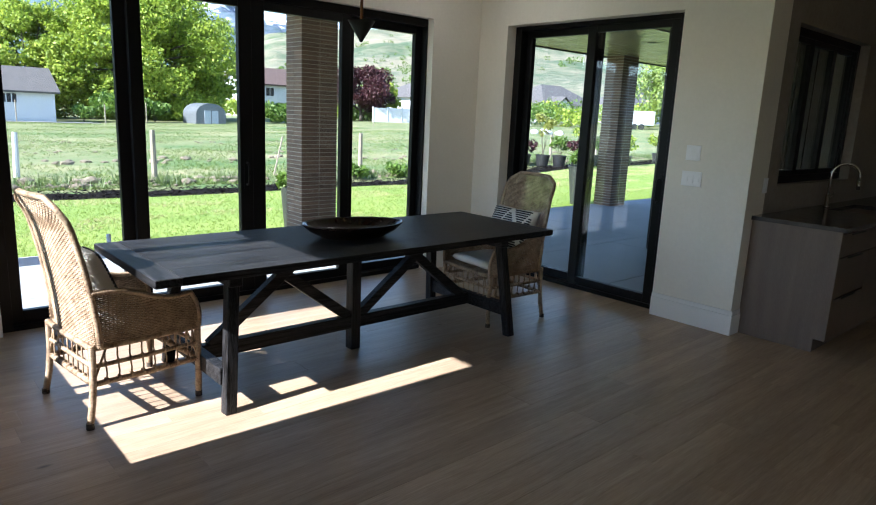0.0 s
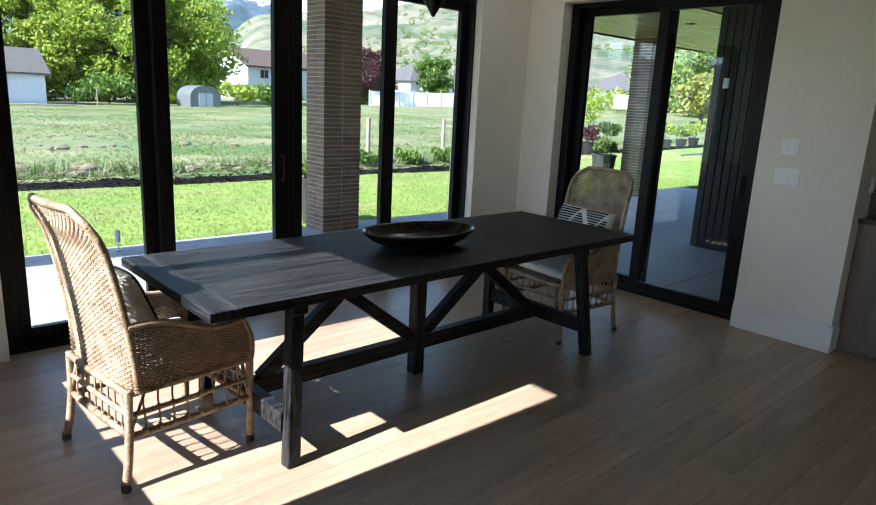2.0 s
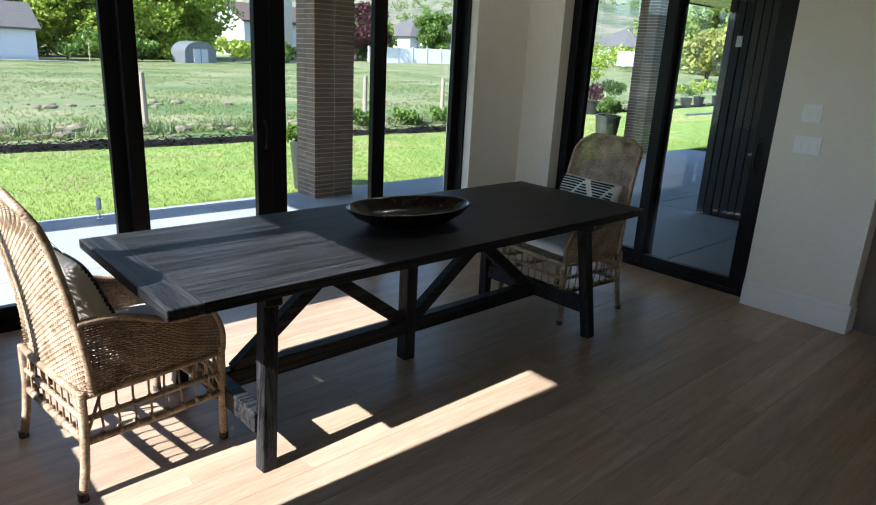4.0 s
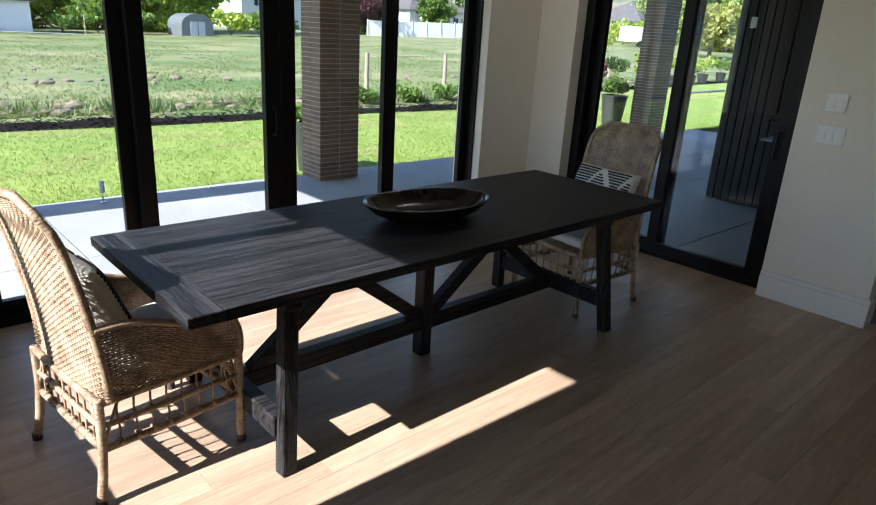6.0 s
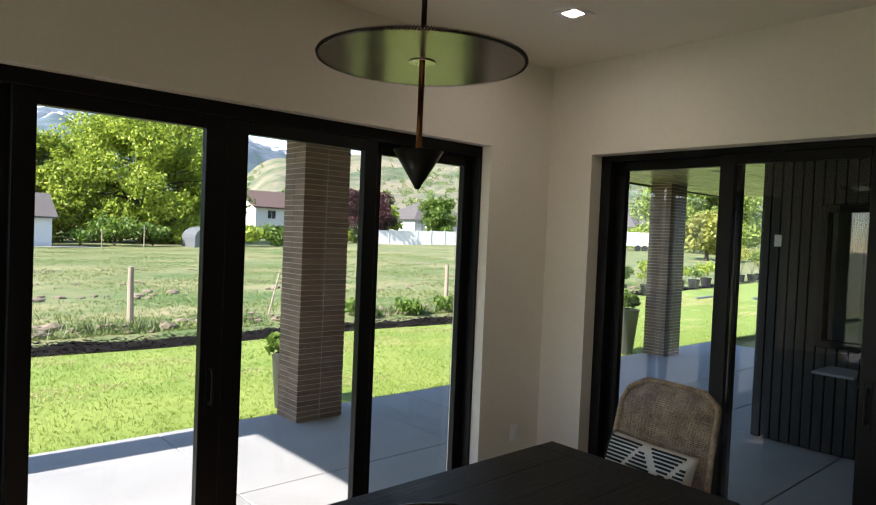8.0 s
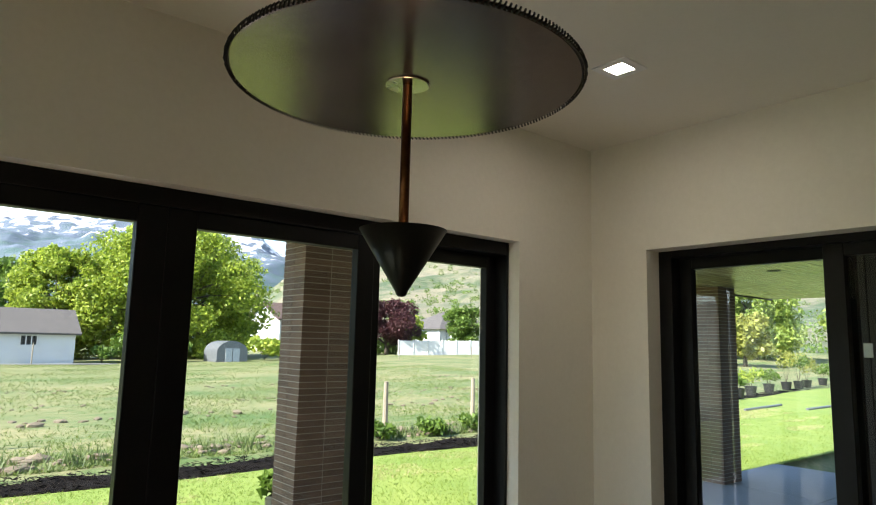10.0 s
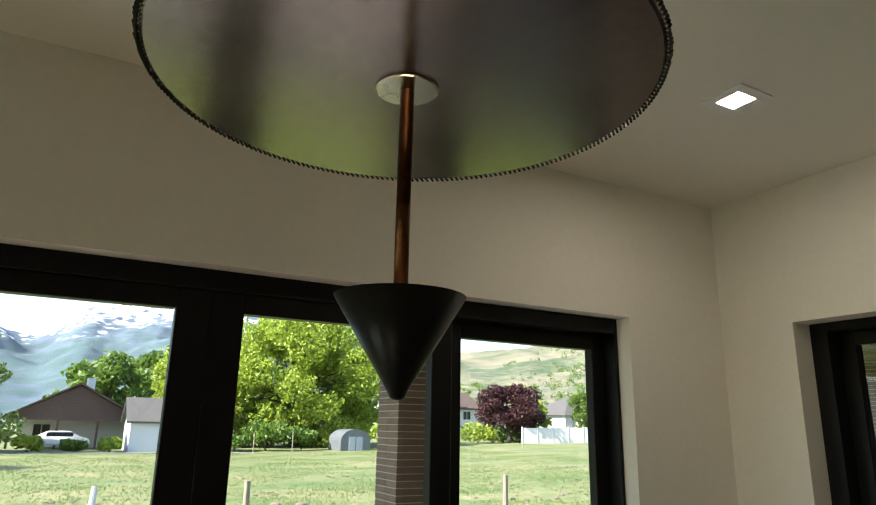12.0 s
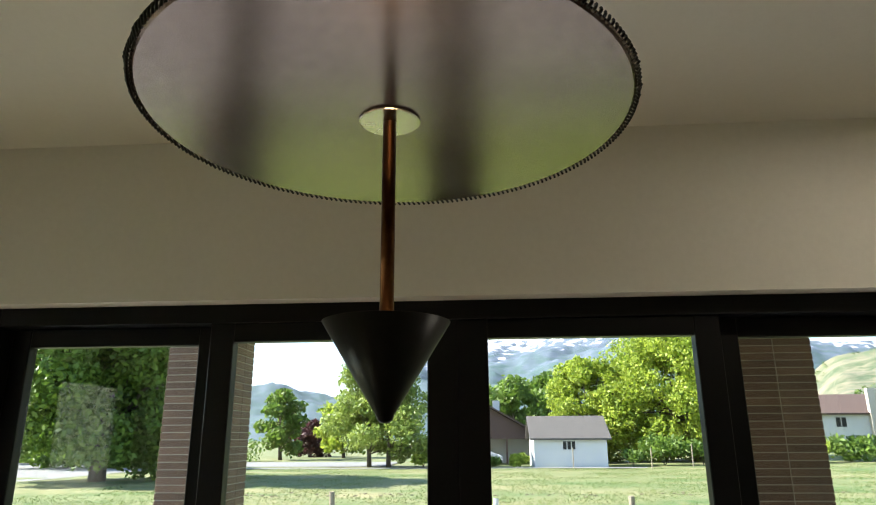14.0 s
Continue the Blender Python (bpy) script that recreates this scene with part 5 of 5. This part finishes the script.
def walls_with_gable(x0, x1, y0, y1, z0, z1, rise, along="x"):
    bm = bmesh.new()
    box(bm, x0, y0, z0, x1, y1, z1)
    if along == "x":
        tri = [[(x, y0, z1), (x, y1, z1), (x, (y0 + y1) / 2, z1 + rise)] for x in (x0, x1)]
    else:
        tri = [[(x0, y, z1), (x1, y, z1), ((x0 + x1) / 2, y, z1 + rise)] for y in (y0, y1)]
    a, b = [[bm.verts.new(p) for p in t] for t in tri]
    bm.faces.new(a)
    bm.faces.new(b[::-1])
    for i in range(3):
        bm.faces.new((a[i], a[(i + 1) % 3], b[(i + 1) % 3], b[i]))
    return bm


def far_window(owner, x, y, z, w, h, panes=2):
    f = part("window", boxes((x - w / 2, y - 0.06, z, x + w / 2, y - 0.01, z + 0.07), (x - w / 2, y - 0.06, z + h - 0.07, x + w / 2, y - 0.01, z + h), *[(x - w / 2 + k * (w - 0.07) / panes, y - 0.06, z + 0.07, x - w / 2 + k * (w - 0.07) / panes + 0.07, y - 0.01, z + h - 0.07) for k in range(panes + 1)]), STUCCO, owner)
    part("pane", boxes((x - w / 2 + 0.05, y - 0.03, z + 0.05, x + w / 2 - 0.05, y - 0.022, z + h - 0.05)), DARK_VOID, f, "dark glass")


GAR = thing("garage", "white stucco garage with a grey shingle roof", "garage", pose(-0.4, 0, 0.74))
part("wall", walls_with_gable(7.2, 13.2, 60, 66, -1.15, 1.25, 1.7), STUCCO, GAR)
bm = bmesh.new()
gable(bm, 7.2, 13.2, 60, 66, 1.28, 1.7)
part("roof", bm, SHINGLE, GAR)
far_window(GAR, 10.1, 60, 0.25, 1.15, 0.8, 3)

HOUSE = thing("house", "low house with a brown gable roof and open carport", "house", pose(-0.4, 0, 0.72))
part("wall", walls_with_gable(-0.5, 7.8, 71.5, 80, -1.15, 1.6, 2.6, "y"), STUCCO, HOUSE)
bm = bmesh.new()
gable(bm, -1.4, 8.4, 67.5, 80, 1.5, 2.7, 0.4, 0.16, "y")
part("roof", bm, BROWN_ROOF, HOUSE)
bm = bmesh.new()
GA = [bm.verts.new(p) for p in ((-1.4, 67.6, 1.45), (8.4, 67.6, 1.45), (3.5, 67.6, 4.1), (-1.4, 67.75, 1.45), (8.4, 67.75, 1.45), (3.5, 67.75, 4.1))]
for q in ((0, 1, 2), (5, 4, 3), (0, 3, 4, 1), (1, 4, 5, 2), (2, 5, 3, 0)):
    bm.faces.new([GA[i] for i in q])
part("gable_front", bm, BROWN_ROOF, HOUSE, "brown boarded gable")
part("beam", boxes((-1.4, 67.55, 1.2, 8.4, 67.8, 1.45)), BROWN_ROOF, HOUSE, "brown carport beam")
for x in (-1.2, 2.2, 5.2, 8.2):
    part("post", boxes((x - 0.09, 67.6, -1.15, x + 0.09, 67.78, 1.2)), BROWN_ROOF, HOUSE, "brown carport post")
part("chimney", boxes((4.0, 72, 3.4, 4.7, 72.7, 5.0)), STUCCO, HOUSE, "pale chimney")
far_window(HOUSE, 1.0, 71.5, -0.2, 1.4, 1.1)


def car(x, y, z, ang):
    ob = thing("parked_car", "white car parked in the open carport", "car", pose(x, y, z, 0, 0, ang))
    prof = [(-2.25, 0.35), (-2.25, 0.8), (-1.95, 0.95), (-1.35, 1.0), (-0.75, 1.42), (0.75, 1.44), (1.35, 1.02), (2.1, 0.85), (2.25, 0.65), (2.25, 0.35)]
    bm = bmesh.new()
    a = [bm.verts.new((p, -0.85, q)) for p, q in prof]
    b = [bm.verts.new((p, 0.85, q)) for p, q in prof]
    for k in range(len(prof)):
        bm.faces.new((a[k], a[(k + 1) % len(prof)], b[(k + 1) % len(prof)], b[k]))
    bm.faces.new(a)
    bm.faces.new(b[::-1])
    bmesh.ops.bevel(bm, geom=bm.edges[:], offset=0.06, segments=2, affect="EDGES", profile=0.5)
    part("body", bm, STUCCO, ob, smooth=True)
    for s in (-1, 1):
        part("side_window", boxes((-0.95, s * 0.865 - 0.01, 1.02, 0.95, s * 0.865 + 0.01, 1.34)), DARK_VOID, ob, "dark side windows")
        for wx in (-1.4, 1.4):
            bm = bmesh.new()
            tube(bm, [(wx, s * 0.72, 0.33), (wx, s * 0.9, 0.33)], 0.33, segs=20)
            tyre = part("wheel", bm, POT_BLACK, ob, "black tyre")
            bm = bmesh.new()
            tube(bm, [(wx, s * 0.9, 0.33), (wx, s * 0.915, 0.33)], 0.2, segs=16)
            part("rim", bm, SHED_STEEL, tyre, "steel rim")


car(2.0, 66.2, -0.35, 8)

SHED = thing("shed", "grey metal shed with a rounded roof and pale doors", "shed", pose(0, 0, 0.47))
bm = bmesh.new()
arc = [(-1.35, 0)] + [(1.35 * math.cos(a), 1.05 + 0.95 * math.sin(a)) for a in [math.pi - math.pi * k / 12 for k in range(13)]] + [(1.35, 0)]
a = [bm.verts.new((24.4 + p, 57.5, -0.82 + q)) for p, q in arc]
b = [bm.verts.new((24.4 + p, 60.5, -0.82 + q)) for p, q in arc]
for k in range(len(arc)):
    bm.faces.new((a[k], a[(k + 1) % len(arc)], b[(k + 1) % len(arc)], b[k]))
bm.faces.new(a)
bm.faces.new(b[::-1])
part("shell", bm, SHED_STEEL, SHED)
for s in (-1, 1):
    part("door", boxes((24.4 + min(0.03 * s, 0.62 * s), 57.44, -0.75, 24.4 + max(0.03 * s, 0.62 * s), 57.49, 0.55)), SHED_DOOR, SHED, "pale shed door")
bm = bmesh.new()
# Solid strip whose near-black colour gives the shade of the door slot.
part("door_gap", boxes((24.37, 57.45, -0.75, 24.43, 57.485, 0.55)), DARK_VOID, SHED, "near-black strip painted for the shade between the doors")


def plain_house(label, x0, x1, y0, y1, z0, z1, rise, wall, roof, along="x", wins=3, chimney=None):
    ob = thing("house", label, "house")
    part("wall", walls_with_gable(x0, x1, y0, y1, z0, z1, rise, along), wall, ob)
    bm = bmesh.new()
    gable(bm, x0, x1, y0, y1, z1 + 0.03, rise, 0.5, 0.2, along)
    part("roof", bm, roof, ob)
    for k in range(wins):
        far_window(ob, x0 + (x1 - x0) * (k + 0.6) / (wins + 0.2), y0, z1 - 1.6, 1.3, 1.2)
    if chimney:
        part("chimney", boxes((chimney, y0 - 0.6, z0, chimney + 1.2, y0 - 0.05, z1 + rise + 0.6)), MORTAR, ob, "stone chimney")
    return ob


plain_house("white house with a brown roof and a stone chimney", 41.5, 54, 84, 94, -0.5, 4.6, 2.2, STUCCO, BROWN_ROOF, wins=3, chimney=47.0)
plain_house("pale house behind the plum tree", 55, 66, 96, 104, 0, 3.8, 2.0, STUCCO, SHINGLE)


def hip_house(label, x0, x1, y0, y1, z0, z1, rise):
    """A pale house under a hipped grey roof, with a small gable over the front."""
    ob = thing("house", label, "house")
    part("wall", boxes((x0, y0, z0, x1, y1, z1)), STUCCO, ob)
    o, m, k = 0.6, (y0 + y1) / 2, (y1 - y0) / 2
    bm = bmesh.new()
    v = [bm.verts.new(p) for p in ((x0 - o, y0 - o, z1), (x1 + o, y0 - o, z1), (x1 + o, y1 + o, z1), (x0 - o, y1 + o, z1), (x0 + k, m, z1 + rise), (x1 - k, m, z1 + rise))]
    for q in ((0, 1, 5, 4), (1, 2, 5), (2, 3, 4, 5), (3, 0, 4), (3, 2, 1, 0)):
        bm.faces.new([v[i] for i in q])
    part("roof", bm, SHINGLE, ob, "grey shingle hip roof")
    bm = walls_with_gable(x0 + 1.5, x0 + 5.5, y0 - 1.2, y0 - 0.05, z0, z1 - 0.3, 1.4, "y")
    part("porch", bm, STUCCO, ob)
    bm = bmesh.new()
    gable(bm, x0 + 1.5, x0 + 5.5, y0 - 1.2, y0 + 1.5, z1 - 0.27, 1.4, 0.3, 0.15, "y")
    part("porch_roof", bm, SHINGLE, ob, "grey shingle gable roof")
    for c in range(3):
        far_window(ob, x0 + 7 + c * 2.4, y0, z1 - 1.9, 1.2, 1.2)
    return ob


hip_house("grey-roofed pale house on the slope", 80, 94, 66, 75, 0.8, 3.9, 3.2)
hip_house("grey-roofed pale house on the slope", 99, 114, 62, 72, 0.8, 4.4, 3.4)
hip_house("grey-roofed pale house among the trees", 66, 79, 80, 90, 0.5, 4.0, 3.0)
TRL = thing("trailer", "white box trailer parked at the field's edge", "trailer", pose(68, 42.6, ground_z(68, 42.6), 0, 0, -28))
bm = bmesh.new()
box(bm, -2.1, -0.95, 0.5, 2.1, 0.95, 2.1, bevel=0.06)
part("body", bm, STUCCO, TRL)
for wx in (-0.45, 0.45):
    bm = bmesh.new()
    tube(bm, [(wx, -1.02, 0.34), (wx, -0.80, 0.34)], 0.34, segs=16)
    part("wheel", bm, POT_BLACK, TRL, "black tyre")
bm = bmesh.new()
box(bm, -3.2, -0.06, 0.45, -2.05, 0.06, 0.55)
part("drawbar", bm, SHED_STEEL, TRL, "grey steel drawbar")
for k, (x, y, q) in enumerate(((45.5, 37.0, 0.55), (46.6, 36.4, 0.4), (44.6, 37.6, 0.35))):
    bm = bmesh.new()
    bmesh.ops.create_icosphere(bm, subdivisions=2, radius=q)
    for v in bm.verts:
        v.co *= 1 + 0.35 * noise.noise(v.co * 2.3 + Vector((k, 0, 0)))
        v.co.z *= 0.7
    tagged(part("boulder", bm, STUCCO, None, "pale boulder at the edge of the field", at=pose(x, y, ground_z(x, y) + q * 0.35)), "", "boulder")
WF = thing("white_fence", "long white vinyl privacy fence across the field", "fence")
for k in range(8):
    x, y = 47.4 + k * 1.75, 65 - k * 0.55
    z = ground_z(x, y)
    bm = bmesh.new()
    bar(bm, (x, y, z + 0.85), (x + 1.72, y - 0.54, z + 0.85), 0.05, 1.7, 0.01)
    part("panel", bm, STUCCO, WF)
    bm = bmesh.new()
    box(bm, x - 0.07, y - 0.07, z - 0.2, x + 0.07, y + 0.07, z + 1.8, bevel=0.01)
    part("post", bm, STUCCO, WF)
RF = thing("rail_fence", "low white three-rail fence beside the white panels", "fence")
for k in range(4):
    x, y = 56.5 + k * 2.2, 56.5 - k * 0.9
    z = ground_z(x, y)
    bm = bmesh.new()
    box(bm, x - 0.07, y - 0.07, z - 0.2, x + 0.07, y + 0.07, z + 1.35, bevel=0.01)
    part("post", bm, STUCCO, RF)
    for h in (0.4, 0.8, 1.2):
        bm = bmesh.new()
        bar(bm, (x, y, z + h), (x + 2.2, y - 0.9, z + h), 0.04, 0.13, 0.01)
        part("rail", bm, STUCCO, RF)


# ---- hills and mountains ----
def range_mesh(name, az0, az1, d0, d1, crest, mat, label, rough, seed, na=220, nd=26, base=-8.0):
    vs, fs = [], []
    for i in range(na + 1):
        az = az0 + (az1 - az0) * i / na
        for j in range(nd + 1):
            f = j / nd
            d = d0 + (d1 - d0) * f
            x, y = 2.3 + d * math.sin(radians(az)), 2.9 + d * math.cos(radians(az))
            top = 2 + d1 * math.tan(radians(crest(az)))
            p = Vector((x, y, seed * 50)) * (rough / d1)
            q = noise.fractal(p, 1.0, 2.1, 6)
            ridge = 1 - abs(noise.noise(p * 1.7))
            h = base + (top - base) * f ** 1.25 * (1 + (0.20 * q + 0.16 * (ridge - 0.7)) * (1 - 0.75 * f))
            vs.append((x, y, h + 0.012 * d1 * q * f * 0.8))
    for i in range(na):
        for j in range(nd):
            k = i * (nd + 1) + j
            fs.append((k, k + 1, k + nd + 2, k + nd + 1))
    m = bpy.data.meshes.new(name)
    m.from_pydata(vs, [], fs)
    m.materials.append(mat)
    for p in m.polygons:
        p.use_smooth = True
    return tagged(new(name, m), label, "mountain", "", "structure")


def skyline(*knots):
    """Crest height in degrees, gliding from knot (turn, height) to knot."""
    def crest(az):
        for (a, h), (b, g) in zip(knots, knots[1:]):
            if az <= b:
                t = max(0.0, (az - a) / (b - a))
                return h + (g - h) * t * t * (3 - 2 * t)
        return knots[-1][1]
    return crest


m, nn, ll, pb = nodes_of("hazed_snowy_rock")
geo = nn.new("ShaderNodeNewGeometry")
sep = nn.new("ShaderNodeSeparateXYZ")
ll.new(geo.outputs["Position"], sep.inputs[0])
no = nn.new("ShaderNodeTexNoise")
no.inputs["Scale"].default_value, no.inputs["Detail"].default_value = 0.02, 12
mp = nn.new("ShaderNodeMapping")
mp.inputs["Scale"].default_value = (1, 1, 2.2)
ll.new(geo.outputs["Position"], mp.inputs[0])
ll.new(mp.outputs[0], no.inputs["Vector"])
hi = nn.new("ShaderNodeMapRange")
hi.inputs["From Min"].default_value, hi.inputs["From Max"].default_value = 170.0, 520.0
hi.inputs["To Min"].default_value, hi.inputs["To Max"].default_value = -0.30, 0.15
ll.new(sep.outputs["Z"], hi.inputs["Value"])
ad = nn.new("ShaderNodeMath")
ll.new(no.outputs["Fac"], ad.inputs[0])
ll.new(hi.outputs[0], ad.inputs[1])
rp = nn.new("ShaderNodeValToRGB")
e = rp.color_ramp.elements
# The blue in the slope and rock colours is painted-in distance haze.
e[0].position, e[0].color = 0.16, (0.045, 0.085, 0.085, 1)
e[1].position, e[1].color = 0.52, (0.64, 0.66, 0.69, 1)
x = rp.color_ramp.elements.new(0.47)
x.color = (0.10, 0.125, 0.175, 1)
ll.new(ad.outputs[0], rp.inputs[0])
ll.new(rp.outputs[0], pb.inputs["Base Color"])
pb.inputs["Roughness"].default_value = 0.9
HAZED_SNOW_ROCK = m
HILL = surf("dry_green_hillside", (0.06, 0.09, 0.04), (0.20, 0.175, 0.115), 0.018, 0.12, 0.95, 0.5, depth=1.5, distort=1.0, lo=0.40, hi=0.58)
range_mesh("mountain_range", -70, 36, 900, 3200, skyline((-70, 3.5), (-40, 4.6), (-24, 3.4), (-18, 4.3), (-12, 3.6), (-6, 6.6), (-3, 5.7), (1, 8.1), (7, 9.5), (12, 10.2), (18, 9.3), (23, 8.4), (27, 7.2), (32, 5.5), (36, 4.0)), HAZED_SNOW_ROCK, "distant rocky mountains with snow on top, distance haze painted in as blue", 14, 3, na=420, nd=60)
HILL_OB = range_mesh("hillside", 20, 118, 130, 620, skyline((20, 0.2), (24, 3.6), (28, 5.8), (32, 6.3), (38, 6.7), (46, 7.4), (56, 6.9), (64, 6.6), (72, 7.6), (88, 8.2), (118, 6.0)), HILL, "green and tan hillside above the houses", 7, 5, na=300, nd=40, base=-2.0)

rg = random.Random(77)
cs, rs = [], []
hv = HILL_OB.data.vertices
while len(cs) < 1500:
    c = hv[rg.randrange(len(hv))].co
    if noise.noise(c * 0.012) > -0.05:
        cs.append(c + Vector((rg.uniform(-4, 4), rg.uniform(-8, 8), 0.5)))
        rs.append(rg.uniform(0.9, 2.6))
ob = leaf_cloud("hill_shrubs", cs, rs, 60000, 0.42, LEAF_DARK, 78, None, "dark green shrubs scattered over the hillside")
tagged(ob, "", "shrubs", "", "stuff")
HH = thing("house", "dark modern house far up the hillside", "house", pose(0, 0, 0))
hx, hy = 2.3 + 420 * math.sin(radians(33.5)), 2.9 + 420 * math.cos(radians(33.5))
hz = 2 + 420 * math.tan(radians(3.2))
part("wall", boxes((hx - 14, hy, hz - 14, hx + 14, hy + 10, hz + 5)), BROWN_ROOF, HH)
part("roof", boxes((hx - 15, hy - 1, hz + 5.05, hx + 11, hy + 10, hz + 5.8)), DARK_VOID, HH, "flat dark roof")
for k in range(5):
    part("window", boxes((hx - 12 + k * 5, hy - 0.15, hz + 0.5, hx - 9 + k * 5, hy - 0.03, hz + 3.6)), SHED_DOOR, HH, "pale window")

# ---- floor planks, laid east to west ----
rng = random.Random(11)
PLANK_MESH = {}
y = 5.26
W = 0.19
while y > -2.6:
    xa, xb = (0.06, 5.30) if y - W >= SOUTH_END - 0.1 else (-1.6, 6.6)
    x = xa - rng.uniform(0.1, 1.9)
    while x < xb:
        ln = rng.choice((1.5, 1.9, 2.3))
        a, b = max(x, xa), min(x + ln, xb)
        if b - a > 0.05:
            key = round(b - a, 3)
            if key not in PLANK_MESH:
                bm = bmesh.new()
                box(bm, -key / 2 + 0.0003, -W / 2 + 0.0003, -0.012, key / 2 - 0.0003, W / 2 - 0.0003, 0, bevel=0.0007)
                PLANK_MESH[key] = mesh_of("plank", bm, OAK)
            part("plank", PLANK_MESH[key], OAK, FLOOR_OB, at=pose((a + b) / 2, y - W / 2, 0))
        x += ln
    y -= W
FLOOR_REST = part("planks", boxes((-4.0, -6.0, -0.012, 9.0, -2.62, 0), (-4.0, -2.62, -0.012, -1.61, SOUTH_END, 0), (6.61, -2.62, -0.012, 9.0, SOUTH_END, 0)), OAK, FLOOR_OB, "oak planks")
tagged(FLOOR_REST, kind="stuff")
